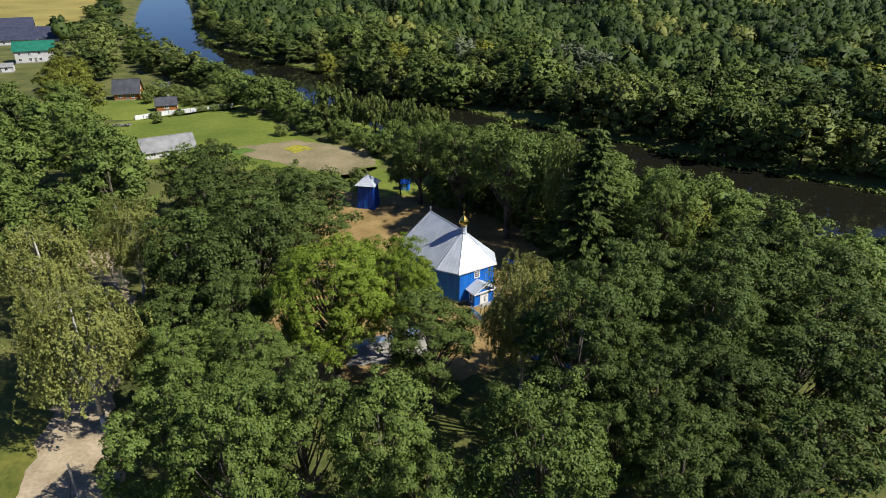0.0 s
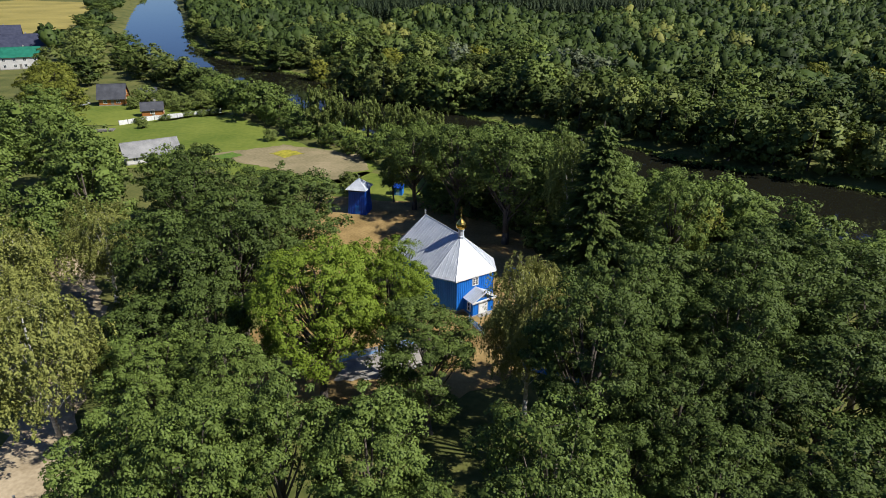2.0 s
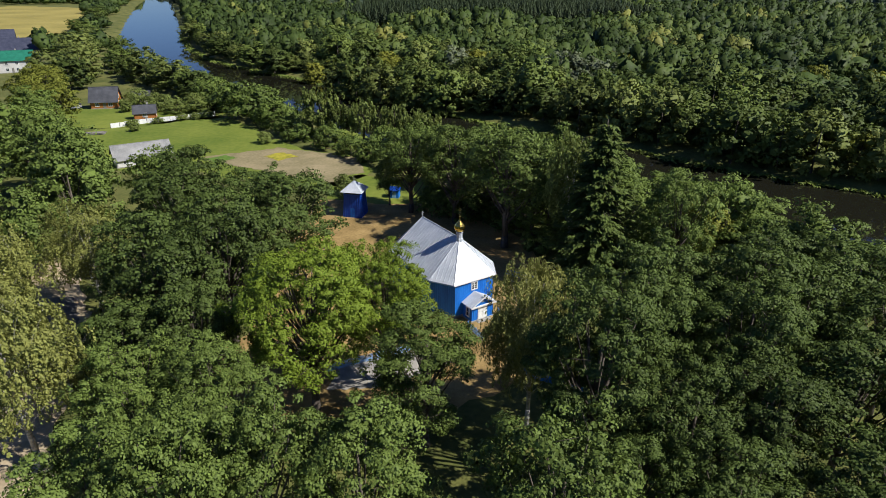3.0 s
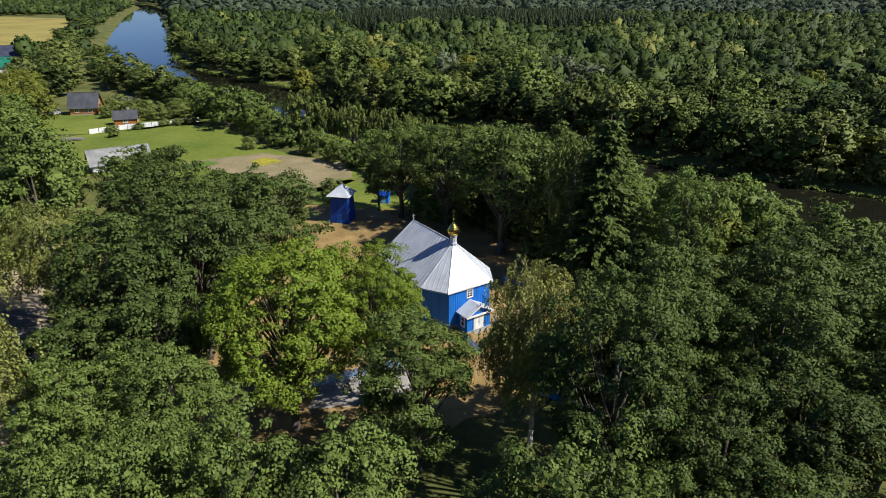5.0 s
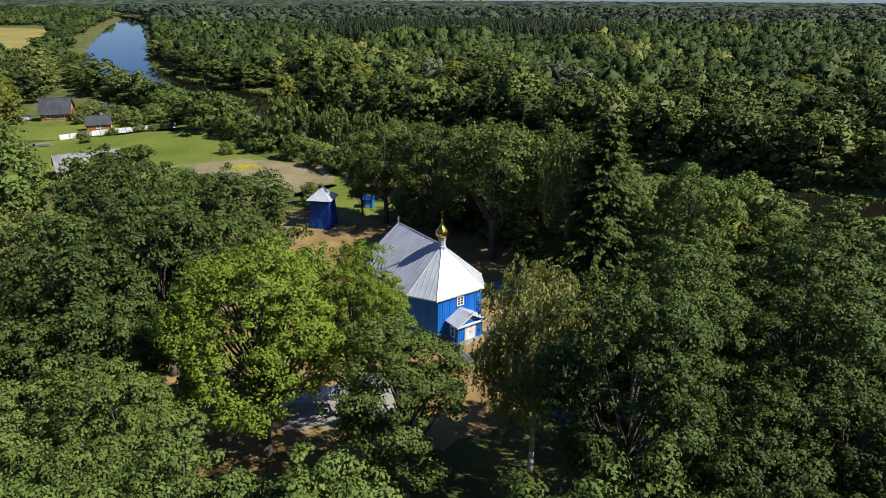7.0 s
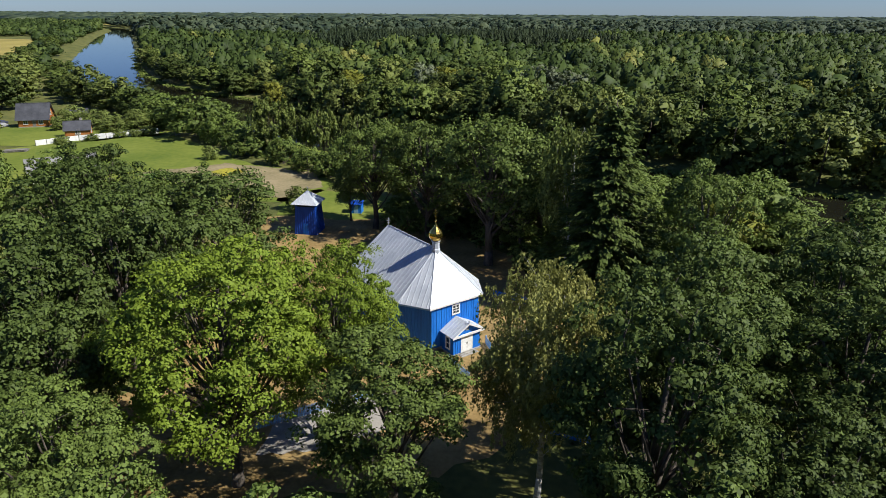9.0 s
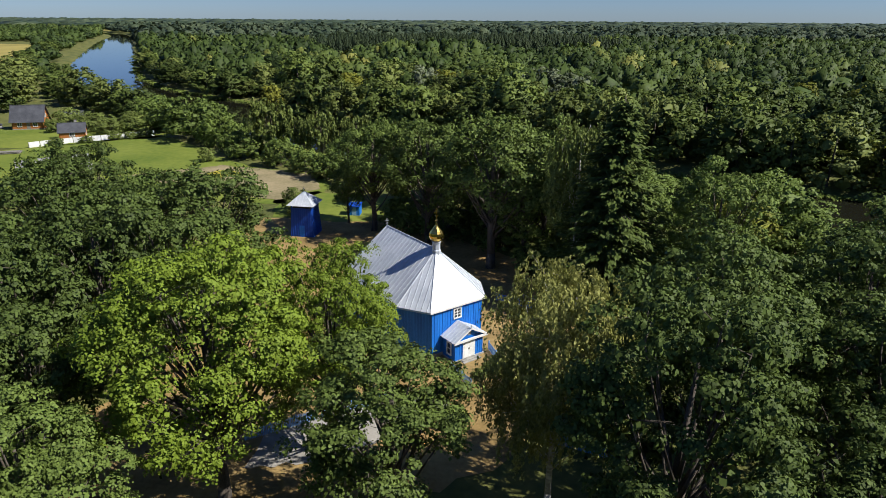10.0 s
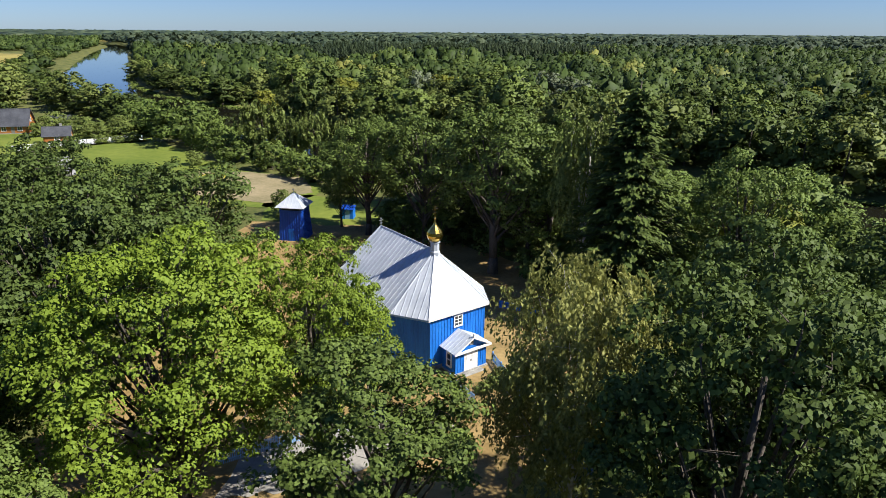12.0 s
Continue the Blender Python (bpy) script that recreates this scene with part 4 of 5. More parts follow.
class Planter:
    """Places trees of one kind: the first use of each pattern takes the pattern itself, later ones copies."""

    def __init__(self, patterns, R, top, seed):
        self.patterns, self.R, self.top, self.rng, self.used = patterns, R, top, random.Random(seed), set()

    def put(self, x, y, top, r):
        ob = self.patterns[self.rng.randrange(len(self.patterns))]
        z = float(ground_height((x, y))[0]) if math.hypot(x, y - 90) > 40 else 0.0
        m = pose(x, y, z, 0, 0, self.rng.uniform(0, 360)) @ Matrix.Diagonal((r / self.R, r / self.R, (top - z) / self.top, 1))
        if ob.name in self.used:
            return copy_thing(ob, m @ Matrix.Diagonal((1 / ob.scale[0], 1 / ob.scale[1], 1 / ob.scale[2], 1)))
        self.used.add(ob.name)
        ob.matrix_basis = m
        return ob

    def finish(self):
        for ob in self.patterns:
            if ob.name not in self.used:
                for c in list(ob.children):
                    bpy.data.objects.remove(c)
                bpy.data.objects.remove(ob)


# near trees
oaks = Planter([broadleaf("oak_tree", "tall dark green oak with a dense lumpy crown", "oaks round the church", s, OAK) for s in (11, 12, 13, 14)], 6.0, 20.0, 1)
shaded_oaks = Planter([broadleaf("oak_tree", "tall oak with an open ragged crown, leaf colour darkened for shade", "oaks round the church", s, SHADED_OAK, clump_r=0.76) for s in (18, 19)], 6.0, 20.0, 22)
maples = Planter([broadleaf("maple_tree", "broad light green maple with a dense sunlit crown", "maples beside the church", s, LIME, 8.0, 2.6, 21.0, 58, 12, 80, 0.74, 0.215, 0.42, share=0.32) for s in (21, 22)], 8.0, 21.0, 2)
birches = Planter([weeping("birch_tree", "weeping birch with white bark and olive hanging twigs", "birches", s, BIRCH, boughs=38, strands=26, per=26, leaf=0.26) for s in (31, 32)], 4.5, 19.0, 3)
near_birch = Planter([weeping("birch_tree", "olive weeping birch before the church porch", "birches", 34, PALE_BIRCH, boughs=46, strands=34, per=28, leaf=0.24)], 4.5, 19.0, 31)
green_birches = Planter([weeping("birch_tree", "green weeping birch behind the church", "birches", 33, WILLOW, boughs=40, strands=20, per=24, leaf=0.36)], 4.5, 19.0, 4)
spruces = Planter([conifer("spruce_tree", "tall dark spruce with drooping arms", "spruces", 41, SPRUCE)], 4.2, 25.0, 5)
back_oaks = Planter([broadleaf("oak_tree", "tall dark green oak behind the church", "oaks behind the church", s, OAK, 6.0, 2.6, 20.0, 26, 8, 66, 0.95, 0.32, core=0.15) for s in (15, 16, 17)], 6.0, 20.0, 21)
darkened_oaks = Planter([broadleaf("oak_tree", "oak with leaf colour darkened as if shaded by its neighbours", "oaks round the church", s, SHADED_OAK, 6.0, 2.6, 20.0, 26, 8, 66, 0.90, 0.32, core=0.15) for s in (26, 27)], 6.0, 20.0, 24)
high_oaks = Planter([broadleaf("oak_tree", "tall oak with a bare forked trunk below its dark crown", "oaks behind the church", s, OAK, 6.0, 3.8, 20.0, 30, 9, 56, 1.1, 0.34, 0.46, core=0.15) for s in (24, 25)], 6.0, 20.0, 23)

# x, y, top, crown radius
OAKS_FRONT = [(8, 38.5, 22, 5.8), (-5.5, 42, 20, 5.2), (-12.5, 43, 20.3, 4.8), (-18, 39, 21.5, 5), (-24.5, 42, 18.6, 5), (-1, 37, 17, 4.5), (-20, 48, 17, 4.6), (-1.5, 60.5, 17.6, 5.8), (-20.5, 56, 16.2, 5), (-26, 66.5, 17.5, 4.8)]
OAKS_RIGHT = [(33, 43, 16.5, 5.5), (21, 42, 16, 5), (43, 50, 17, 6), (27, 38, 15, 5), (15, 45.5, 15, 4), (41, 71, 19, 6), (13.5, 54.5, 23.4, 6), (20.5, 49.5, 18, 5), (20, 63, 22.8, 6), (29, 60, 20.8, 6), (27, 51, 17.5, 5.5), (33.5, 69, 22, 6), (37, 55, 18.5, 6), (45, 63, 18.5, 6), (50, 77, 17.5, 6.5), (26, 73, 19.5, 5.5), (35, 96, 20.3, 5.2), (41, 80, 18, 5.5)]
OAKS_LEFT = [(-30, 72, 20.5, 6), (-27, 80, 21.5, 6), (-33, 65, 15.5, 5), (-25, 87, 18, 5.5), (-37, 81, 20, 6), (-28, 56, 16, 4.6), (-23, 99, 19.6, 7), (-32, 95, 19, 6.5), (-41, 100, 20, 6.5), (-43, 113, 20, 5.5), (-31, 110, 17, 6)]
OAKS_BACK = [(16, 116, 17, 6), (28, 104, 17, 5.5), (6, 130, 18, 6), (28, 112, 18, 6), (-6.4, 130.0, 19.6, 5.6), (11, 112.5, 23.4, 7.5), (2.5, 124, 21.5, 6.5), (20, 121, 21, 6.5), (-11.0, 134.5, 11, 3)]
for x, y, top, r in OAKS_FRONT + OAKS_RIGHT + OAKS_LEFT + OAKS_BACK:
    if (x, y) in ((-6.4, 130.0), (11, 112.5)):
        high_oaks.put(x, y, top, r)
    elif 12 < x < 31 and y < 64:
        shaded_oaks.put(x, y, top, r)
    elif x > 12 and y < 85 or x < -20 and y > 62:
        darkened_oaks.put(x, y, top, r)
    else:
        (oaks if y < 62 else back_oaks).put(x, y, top, r)
for x, y, top, r in [(-14, 66.5, 22, 8.2), (-6.5, 71.5, 19.3, 5.4)]:
    maples.put(x, y, top, r)
for x, y, top, r in [(-39.5, 57, 20, 5.6), (-57, 79, 18, 6), (-49, 89, 17, 5), (-47, 66, 15, 4.5)]:
    birches.put(x, y, top, r)
near_birch.put(9.2, 63.8, 19.8, 4.3)
green_birches.put(21, 106, 23.4, 4.6)
spruces.put(23.5, 98.5, 25.8, 8.6)

# trees at middle distance
mid_oaks = Planter([broadleaf("oak_tree", "dark green broadleaf tree near the village", "village trees", s, OAK, 6.0, 0.4, 18.0, 22, 8, 34, 1.25, 0.50, 0.35, 1, core=0.17, share=0.44, rounded=0.55) for s in (51, 52, 53)], 6.0, 18.0, 6)
mid_brown = Planter([broadleaf("maple_tree", "olive broadleaf tree near the village", "village trees", 54, YELLOW, 6.0, 0.4, 18.0, 22, 8, 34, 1.25, 0.50, 0.35, 1, core=0.17, share=0.44, rounded=0.55)], 6.0, 18.0, 7)
mid_willows = Planter([weeping("willow_tree", "pale green willow on the river bank", "willows on the bank", s, WILLOW, 4.5, 2.0, 13.0, 28, 12, 13, 0.75, 0.3, BARK) for s in (55, 56)], 4.5, 13.0, 8)
bushes = Planter([broadleaf("shrub", "dense green shrub near the water", "shrubs", s, OAK, 3.5, -1.5, 6.0, 13, 7, 26, 0.85, 0.40, 0.14, 0, core=0.2, share=0.5, rounded=0.6) for s in (57, 58)], 3.5, 6.0, 9)
light_bushes = Planter([broadleaf("shrub", "light green shrub near the village", "shrubs", 59, WILLOW, 3.5, -1.5, 6.0, 13, 7, 26, 0.85, 0.40, 0.14, 0, core=0.2, share=0.5, rounded=0.6)], 3.5, 6.0, 10)

VILLAGE = [(-62, 110, 19, 6.5), (-72, 128, 20, 7), (-67, 122, 18, 6), (-84, 140, 19, 7), (-98, 155, 19, 7), (-92, 126, 19, 7), (-104, 140, 19, 7), (-114, 165, 18, 7), (-126, 178, 18, 7), (-78, 100, 17, 6.5), (-96, 110, 18, 7), (-110, 124, 18, 7), (-70, 92, 15, 5.5), (-128, 158, 18, 7), (-142, 190, 17, 7), (-64, 100, 16, 5.5), (-112, 185, 17, 6), (-52, 122, 17, 5.5), (-84, 108, 18, 6)]
VILLAGE_FAR = [(-186, 346, 17, 9.5), (-128, 292, 15.6, 8.5), (-109, 273, 12.5, 8.5), (-94, 256, 11.5, 7.5), (-118, 283, 12, 7), (-101, 264, 11, 6), (-160, 300, 15, 8), (-178, 326, 14, 7), (-150, 272, 15, 8), (-140, 305, 12, 6), (-175, 370, 12, 8), (-160, 335, 10, 7), (-205, 395, 13, 8), (-222, 430, 12, 9), (-196, 362, 10, 6), (-243, 474, 10, 8), (-152, 318, 9, 6), (-262, 500, 12, 9), (-285, 540, 11, 9), (-302, 600, 12, 9), (-328, 650, 12, 10), (-352, 705, 12, 10), (-242, 440, 9, 6), (-272, 525, 9, 7), (-196, 372, 14, 7), (-170, 290, 15, 7)]
NEAR_RIVER = [(46, 105, 17, 5.5), (47, 97, 13, 5), (53, 91, 16.5, 5.5), (58, 82, 15, 5.5), (68, 94, 10, 5), (44, 118, 13, 5), (34, 128, 14, 5), (22, 137, 15, 6), (10, 140, 16, 6), (-1, 146, 15, 5.5), (16, 128, 17, 6), (29, 113, 17, 5.5), (62, 70, 13, 6), (8, 150, 13, 5), (20, 146, 12, 5), (31, 135, 12, 5), (42, 124, 11, 5), (54, 112, 11, 5)]
for x, y, top, r in VILLAGE + NEAR_RIVER:
    mid_oaks.put(x, y, top, r)
for x, y, top, r in [(-118, 205, 15, 6), (-132, 215, 16, 6), (-140, 240, 15, 6.5), (-150, 250, 14, 6), (-39.5, 99.5, 13, 4.5), (39.5, 101, 14.5, 4.6)]:
    mid_brown.put(x, y, top, r)
for x, y, top, r in [(-35.5, 193, 14.4, 5.2), (-29, 190, 11, 3.6), (-22.5, 188, 12.4, 4.3), (-13.5, 186, 11.5, 4), (-5, 180, 11, 4)]:
    mid_willows.put(x, y, top, r)
for x, y, top, r in [(-63, 218, 12.6, 9.0), (-52.4, 207, 9.2, 5.4), (-46, 199, 7.4, 4.5), (-75, 232, 9.5, 6.5), (-41, 190.5, 6, 5), (-31, 180, 7, 4), (-24, 172, 6, 3.5), (-18, 166, 7, 4), (-10, 160, 7, 4), (-84, 243, 10, 6), (-15, 175, 8, 4), (14, 121, 6, 4), (22, 113, 6, 4), (27, 107, 6, 4), (5, 126, 6, 4), (32, 103, 6, 4), (17, 110, 5, 3), (-1, 131, 6, 4), (28, 120, 7, 4.5), (12, 131, 7, 4.5), (22, 127, 7, 4.5), (30, 90, 5, 4), (36, 106, 7, 4.5)]:
    bushes.put(x, y, top, r)
for x, y, top, r in [(-95, 232, 5.5, 4), (-90, 226, 4.5, 3.5), (-84, 228, 5, 4), (-103, 238, 5, 3.5), (-99, 228, 4, 3), (-108, 228, 4, 2), (-110, 240, 6, 4), (-86, 234, 6, 4), (-21, 141.5, 4.6, 2.4), (-66, 172, 3, 1.8), (-112, 234, 3.5, 1.6), (-50, 186, 3.5, 2), (-93, 200, 2.5, 1.6), (-96.5, 206.5, 2.2, 1.9), (-90.5, 211, 2.0, 1.7), (-84.5, 215.4, 2.4, 2.0), (-80.8, 217.8, 2.2, 1.9), (-77.6, 219.8, 2.6, 2.1), (12, 82.5, 2.5, 1.5), (7.6, 83.6, 1.3, 0.9), (6.4, 82.8, 1.0, 0.8), (8.4, 85.2, 1.2, 0.8)]:
    light_bushes.put(x, y, top, r)
thicket = random.Random(8)
for k in range(34):  # gardens and thickets between the log house and the river
    y = thicket.uniform(226, 300)
    x = float(np.interp(y, NEAR[:, 1], NEAR[:, 0])) - thicket.uniform(9, 34)
    (light_bushes if k % 3 else bushes).put(x, y, thicket.uniform(3.2, 6.2), thicket.uniform(3.0, 5.2))

# ---- the wood beyond the river ----
far_oaks = [broadleaf("broadleaf_tree", "rounded green tree on the far bank", "trees on the far bank", s, FAR_OAK, 6.0, -4.0, 16.0, 24, 5, 14, 1.35, 0.76, 0.3, 0, core=0.2, share=0.40, rounded=0.8, slim=0.85) for s in (61, 62, 63)]
far_lime = with_leaves(far_oaks[0], FAR_WILLOW, "pale green tree on the far bank", "trees on the far bank")
far_yellow = with_leaves(far_oaks[1], FAR_YELLOW, "yellow-green tree on the far bank", "trees on the far bank")
far_silver = with_leaves(far_oaks[0], FAR_SILVER, "silvery grey willow on the far bank", "trees on the far bank")
green_far, lime_far = Planter(far_oaks, 6.0, 16.0, 11), Planter([far_lime], 6.0, 16.0, 12)
yellow_far, silver_far = Planter([far_yellow], 6.0, 16.0, 13), Planter([far_silver], 6.0, 16.0, 14)
for x, y, top, r in [(46, 256, 19.5, 9), (37, 252, 18, 7), (56, 250, 17.5, 7.5), (49, 247, 14, 6), (38, 263, 17, 6), (5.5, 289, 17.3, 7)]:
    silver_far.put(x, y, top, r)
for x, y, top, r in [(14.5, 289, 15.4, 6.5), (22, 285, 13, 5), (140, 258, 14.5, 6), (155, 246, 14, 6), (-50, 312, 8, 4.5), (-106, 385, 13, 7), (-118, 395, 11, 6), (112, 250, 13, 5)]:
    yellow_far.put(x, y, top, r)
for x, y, top, r in VILLAGE_FAR:
    (lime_far if (x * 7 + y * 3) % 4 < 1 else green_far).put(x, y, top, r)
placed = [(44, 254), (36, 250), (53, 252), (40, 246), (48, 246), (57, 245), (33, 244), (14, 282), (20, 280), (140, 250), (150, 240), (44, 240), (52, 240), (14.5, 289), (140, 258), (106, 192)]
wood_rng = np.random.default_rng(77)


def far_side(x, y):
    return x > np.interp(y, FAR[::1, 1], FAR[::1, 0])


def in_clearing(x, y):
    return -66 < x < 2 and 440 < y < 560 and x > -66 + (560 - y) * 0.12 and x < 4 - (y - 440) * 0.42


# single trees along the far bank: x, y, top, crown radius
for x, y, top, r in [(-124, 384, 13, 10), (-98, 350, 12, 8), (-82, 330, 12.8, 8.5), (-35, 268, 17.5, 8), (-11, 247, 15, 7.5), (1, 236, 16, 8), (75.3, 171, 17, 8), (84, 165, 15.2, 6), (118, 147, 15, 7), (134, 138, 16, 7.5), (-66, 392, 17.5, 11), (-45, 384, 16, 9)]:
    green_far.put(x, y, top, r)
    placed.append((x, y))
for x, y, top, r in [(-172, 474, 12.5, 10), (-44, 284, 11, 6.5), (-24, 257, 14.5, 7.5), (41.5, 204, 17, 6.5), (52, 196, 18.2, 6.6), (62, 190, 17.6, 6.4), (91, 161, 16.6, 7), (103, 154, 13.5, 5.5), (-86, 396, 16, 10)]:
    lime_far.put(x, y, top, r)
    placed.append((x, y))
for x, y, top, r in [(-58, 303, 8.4, 5), (99, 157, 12, 5), (125, 256, 12, 6)]:
    yellow_far.put(x, y, top, r)
    placed.append((x, y))
s_far = np.r_[0, np.cumsum(np.hypot(*np.diff(FAR, axis=0).T))]
k = float(np.interp(96, FAR[:, 1], s_far))
while k < float(np.interp(520, FAR[:, 1], s_far)):
    p = np.array((np.interp(k, s_far, FAR[:, 0]), np.interp(k, s_far, FAR[:, 1])))
    q = np.array((np.interp(k + 2, s_far, FAR[:, 0]), np.interp(k + 2, s_far, FAR[:, 1])))
    out = np.array((q - p)[::-1]) * (1, -1) / 2
    x, y = p + out * wood_rng.uniform(7.0, 11.0)
    if all((x - a) ** 2 + (y - b) ** 2 > 30 for a, b in placed):
        placed.append((x, y))
        pick = wood_rng.uniform()
        (lime_far if pick < 0.3 else yellow_far if pick < 0.34 else green_far).put(x, y, wood_rng.uniform(5, 9) if -115 < x < -38 else wood_rng.uniform(7, 15), wood_rng.uniform(4.2, 6.8))
    k += wood_rng.uniform(4.5, 7.5)
tries = wood_rng.uniform((-140, 120), (235, 345), (9000, 2))
dist_far = line_distance(tries, FAR)
count = 0
for (x, y), d in zip(tries, dist_far):
    if count >= 130:
        break
    if not far_side(x, y) or d < 7 or d > 56 or inside(np.array([[x, y]]), RIVER)[0]:
        continue
    if abs(x + 3) > y * 0.74 or any((x - a) ** 2 + (y - b) ** 2 < 62 for a, b in placed):
        continue
    placed.append((x, y))
    count += 1
    r = wood_rng.uniform(5.2, 8.6)
    top = r * wood_rng.uniform(1.7, 2.4) + 1.0
    pick = wood_rng.uniform()
    (lime_far if pick < 0.28 else yellow_far if pick < 0.33 else green_far).put(x, y, top, r)
for planter in (oaks, shaded_oaks, darkened_oaks, high_oaks, back_oaks, maples, birches, near_birch, green_birches, spruces, mid_oaks, mid_brown, mid_willows, bushes, light_bushes, green_far, lime_far, yellow_far, silver_far):
    planter.finish()


def blob_tree(rng, boughs, share, sprays, size):
    """A far crown about 1 across and 1 tall: leaf sprays over a few boughs, and a solid heart (triangles)."""
    c, d = [], []
    for i in range(boughs):
        up = 0.92 - (i + 0.5) / boughs * 1.6
        a = i * 2.39996 + rng.uniform(-0.6, 0.6)
        r = max(0.0, 1 - abs(up) ** 2.4) ** 0.5 * rng.uniform(0.8, 1.15) * (1 - share)
        c.append((r * math.cos(a) * 0.5, r * math.sin(a) * 0.5, 0.5 + up * 0.5 * (1 - share * 0.6)))
    at, facing = [], []
    for q in np.array(c):
        e = unit(rng.normal(size=(sprays, 3)) + unit(q - np.array((0, 0, 0.3))) * 0.8)
        at.append(q + e * 0.5 * share * rng.uniform(0.6, 1.1, (sprays, 1)))
        facing.append(unit(e + rng.normal(size=(sprays, 3)) * 0.3))
    q = leaf_quads(rng, np.vstack(at), np.vstack(facing), size, 0.8)
    heart = np.concatenate((lumps(rng, np.array(c), np.full(len(c), 0.5 * share * 0.72), COARSE_BALL, 0.25, 1.0), lumps(rng, np.array(((0, 0, 0.42),)), (0.28,), COARSE_BALL, 0.1, 1.2)))
    tri = np.concatenate((q[:, (0, 1, 2)], q[:, (0, 2, 3)], heart))
    own = np.array(c)[np.argmin(((tri.mean(1)[:, None, :] - np.array(c)[None]) ** 2).sum(2), 1)]
    out = unit(unit(tri.mean(1) - own) * 0.6 + unit(tri.mean(1) - np.array((0, 0, 0.4))) * 0.8)
    v = tri.reshape(-1, 3)
    close = np.array(c)[np.argmin(((v[:, None, :] - np.array(c)[None]) ** 2).sum(2), 1)]
    return turned(tri, out), unit(unit(v - close) * 0.6 + unit(v - np.array((0, 0, 0.4))) * 0.9 + np.repeat(out, 3, 0) * 0.2)


def spire_tree(rng, boughs):
    """A far conifer about 1 across and 1 tall: drooping facets in tiers round a point."""
    out = []
    for i in range(boughs):
        z = 0.1 + 0.86 * i / boughs
        r = 0.5 * (1 - z) ** 0.8 + 0.04
        for a in np.linspace(0, 2 * math.pi, 6)[:-1] + rng.uniform(0, 6):
            k = r * rng.uniform(0.75, 1.15)
            b = a + 0.75
            out.append(((0, 0, z + 0.16), (k * math.cos(a), k * math.sin(a), z - 0.05), (k * math.cos(b), k * math.sin(b), z - 0.03)))
    tri = np.array(out)
    away = unit(tri.mean(1) * np.array((1, 1, 0)) + np.array((0, 0, 0.12)))
    return turned(tri, away), np.repeat(away, 3, 0)


def wood(name, places, r, tops, patterns, material, label, base=0.5):
    """One mass of many crowns."""
    out, tones, normals = [], [], []
    for (x, y), rr, h in zip(places, r, tops):
        q, n = patterns[wood_rng.integers(len(patterns))]
        a = wood_rng.uniform(0, 2 * math.pi)
        c, s = math.cos(a), math.sin(a)
        turn = np.array(((c, s, 0), (-s, c, 0), (0, 0, 1)))
        out.append(q @ turn * np.array((rr * 2, rr * 2, h - base)) + np.array((x, y, base)))
        normals.append(n @ turn)
        drift = noise.noise(Vector((x / 55, y / 55, 11)))
        bright = wood_rng.uniform() < 0.05
        tones.append(np.full(len(q), min(1.0, max(0.0, 0.31 + 0.44 * drift + wood_rng.uniform(-0.16, 0.26) + 0.5 * bright - 0.10 * (y > 420)))))
    me = quads_mesh(name, np.zeros((0, 4, 3)), material, np.concatenate(tones), np.concatenate(out), np.concatenate(normals))
    return tagged(new(name, me), label, "wood", kind="stuff")


def scatter(lo, hi, n, gap, keep):
    """Points at least gap apart that keep() accepts."""
    grid, out = set(), []
    for x, y in wood_rng.uniform(lo, hi, (n, 2)):
        key = (int(x // gap), int(y // gap))
        if key in grid or abs(x + 8) > y * 0.80 + 10 or not keep(x, y):
            continue
        grid.add(key)
        out.append((x, y))
    return out


taken = {(int(a // 7), int(b // 7)) for a, b in placed}
round_crowns = [blob_tree(wood_rng, 12, 0.46, 17, 0.10) for _ in range(8)]
loose_crowns = [blob_tree(wood_rng, 7, 0.54, 6, 0.17) for _ in range(8)]
small_crowns = [blob_tree(wood_rng, 4, 0.65, 4, 0.28) for _ in range(6)]
spire_crowns = [spire_tree(wood_rng, 9) for _ in range(5)]
tiny_crowns = []
for _ in range(6):
    lump = lumps(wood_rng, np.array(((-0.2, 0, 0.45), (0.22, 0.1, 0.5))), (0.4, 0.35), COARSE_BALL, 0.15, 1.0)
    tiny_crowns.append((lump, unit(lump.reshape(-1, 3) - np.array((0, 0, 0.4)))))


def behind_bank(x, y):
    return far_side(x - 7, y) and (int(x // 7), int(y // 7)) not in taken and not in_clearing(x, y) and line_distance(np.array([[x, y]]), FAR)[0] > (30 if y < 345 else 8)


def conifers_stand(x, y):
    return y > 555 + 0.05 * x and -80 < x < 170 and y < 760


def thinned(x, y):
    return noise.noise(Vector((x / 34, y / 34, 3))) > -0.33


def heights(spots, low, high):
    """Crown tops that swell and sink over the wood."""
    return [low + (high - low) * min(1, max(0, 0.5 + 0.9 * noise.noise(Vector((x / 60, y / 60, 7))) + wood_rng.uniform(-0.35, 0.35))) for x, y in spots]


spots = scatter((-330, 150), (330, 430), 16000, 11.5, lambda x, y: behind_bank(x, y) and thinned(x, y))
wood("wood", spots, wood_rng.uniform(5.4, 8.6, len(spots)), heights(spots, 9, 18), round_crowns, WOODS, "dense mixed green wood beyond the river")
spots = scatter((-330, 430), (560, 740), 16000, 11, lambda x, y: behind_bank(x, y) and not conifers_stand(x, y) and thinned(x, y))
wood("wood", spots, wood_rng.uniform(5.0, 7.6, len(spots)), heights(spots, 9, 20), loose_crowns, WOODS, "dense mixed green wood further off")
spots = scatter((-90, 550), (190, 770), 9000, 6.5, conifers_stand)
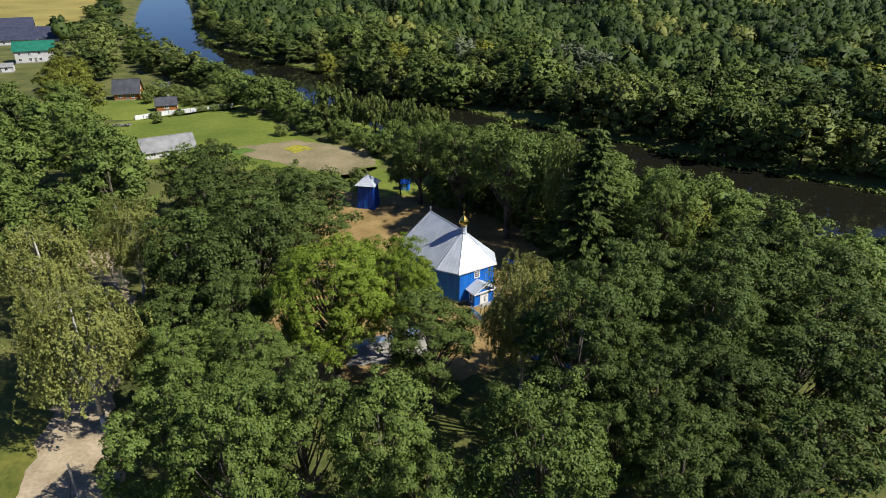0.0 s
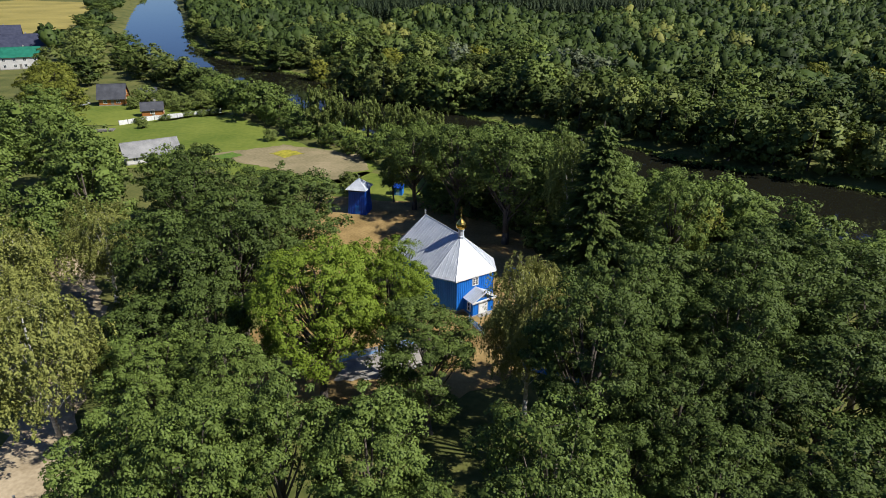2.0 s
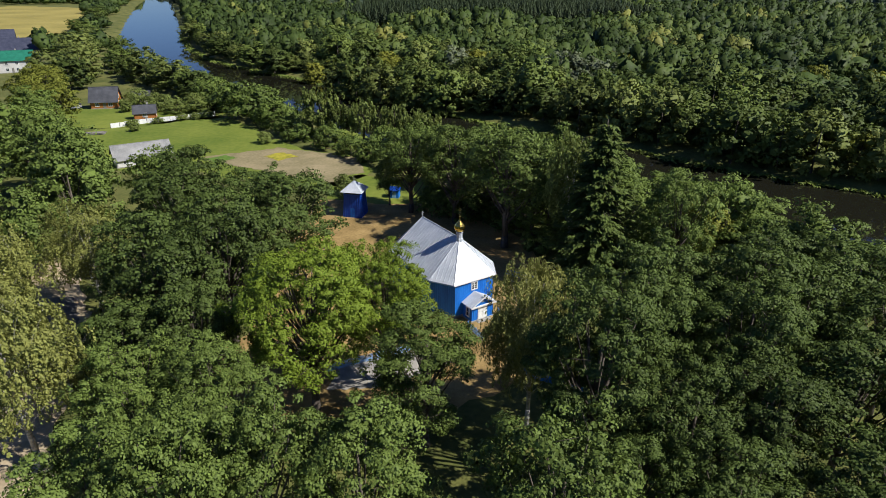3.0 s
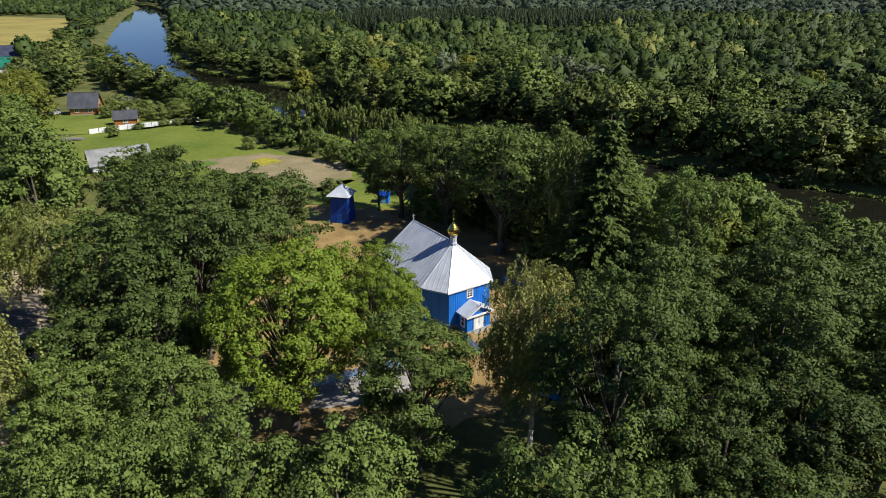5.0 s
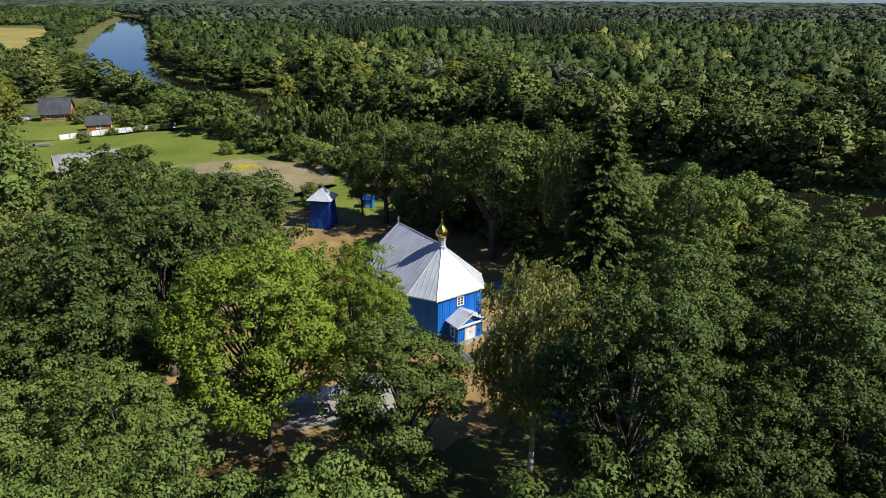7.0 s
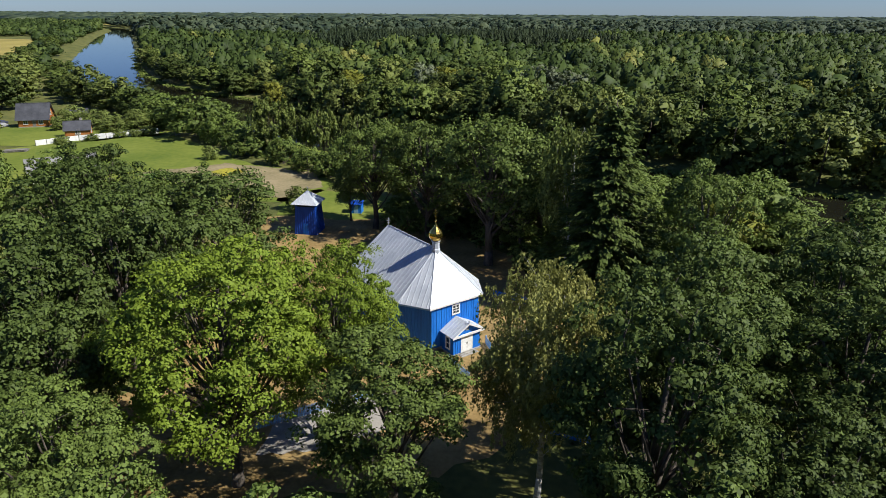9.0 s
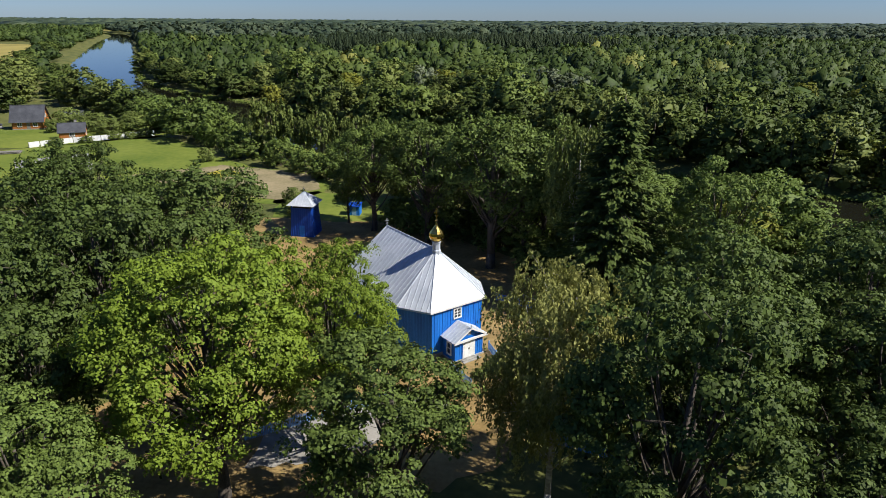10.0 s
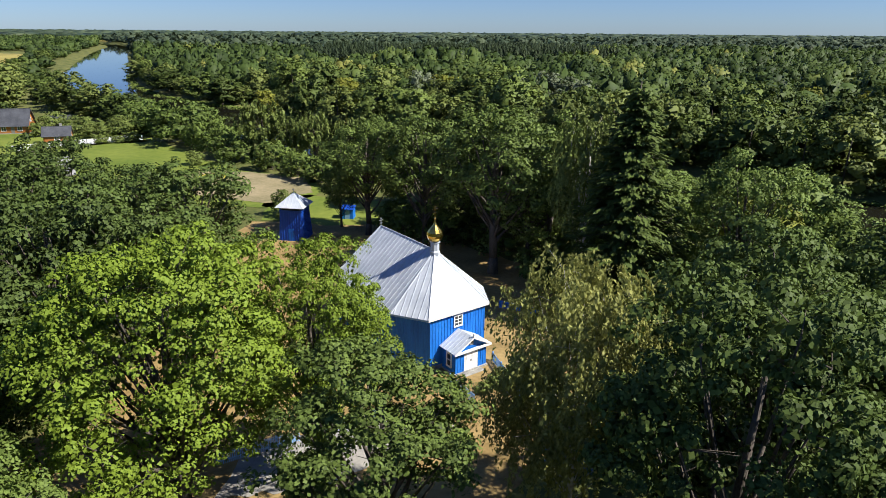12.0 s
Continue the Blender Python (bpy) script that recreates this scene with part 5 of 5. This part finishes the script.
wood("pine_wood", spots, wood_rng.uniform(4.0, 5.6, len(spots)), wood_rng.uniform(14, 21, len(spots)), spire_crowns, PINE, "dark stand of conifers in the distance")
spots = scatter((-700, 740), (1300, 1700), 24000, 24, lambda x, y: behind_bank(x, y) and not conifers_stand(x, y))
wood("distant_wood", spots, wood_rng.uniform(10, 14, len(spots)), heights(spots, 11, 21), small_crowns, HAZY_WOODS, "distant green wood to the horizon")
spots = scatter((-3600, 1650), (3600, 4700), 20000, 75, lambda x, y: not (-780 < x < -540 and y < 1820))
wood("horizon_wood", spots, wood_rng.uniform(42, 60, len(spots)), heights(spots, 16, 22), tiny_crowns, HAZY_WOODS, "dark line of woods on the horizon")


def left_bank(x, y):
    if far_side(x + 30, y) or inside(np.array([[x, y]]), RIVER)[0]:
        return False
    d = line_distance(np.array([[x, y]]), NEAR)[0]
    patchy = noise.noise(Vector((x / 70, y / 90, 0)))
    field = -580 < x < -240 and 410 < y < 920 and d > 45
    return d > 12 and (d < 45 and patchy > -0.05 or patchy > 0.05 and y > 480 or y > 950) and not field and y > 380


spots = scatter((-1300, 380), (-180, 1700), 26000, 12, left_bank)
wood("wood", spots, wood_rng.uniform(5, 8, len(spots)), heights(spots, 5, 16), loose_crowns, WOODS, "scattered trees and thickets along the near bank")

# ---- reeds along the banks ----
reeds = []
for line, n, side in ((FAR, 7500, 1), (NEAR, 2600, -1)):
    s = np.r_[0, np.cumsum(np.hypot(*np.diff(line, axis=0).T))]
    limit = np.interp(520, np.maximum.accumulate(line[:, 1]), s)
    k = wood_rng.uniform(60, limit, n)
    base = np.c_[np.interp(k, s, line[:, 0]), np.interp(k, s, line[:, 1])]
    wave = 0.7 + 0.6 * np.sin(k * 0.11) + 0.4 * np.sin(k * 0.37)
    base += wood_rng.normal(size=base.shape) * (0.5 + 0.5 * np.clip(wave, 0, 2))[:, None]
    ahead = unit(np.c_[np.interp(k + 2, s, line[:, 0]), np.interp(k + 2, s, line[:, 1])] - np.c_[np.interp(k, s, line[:, 0]), np.interp(k, s, line[:, 1])])
    base += np.c_[-ahead[:, 1], ahead[:, 0]] * (side * wood_rng.uniform(-0.5, 2.2, n) * np.clip(wave, 0.2, 1.6))[:, None]
    at = np.c_[base, wood_rng.uniform(-1.97, -1.5, n)]
    reeds.append(leaf_quads(wood_rng, at, unit(wood_rng.normal(size=(n, 3)) * 0.5 + np.array((0.2, -0.4, 0.9))), 1.1, 0.5))
tagged(new("reeds", quads_mesh("reeds", np.concatenate(reeds), GRASS)), "pale green reeds and lily leaves along the river banks", "reeds", kind="stuff")
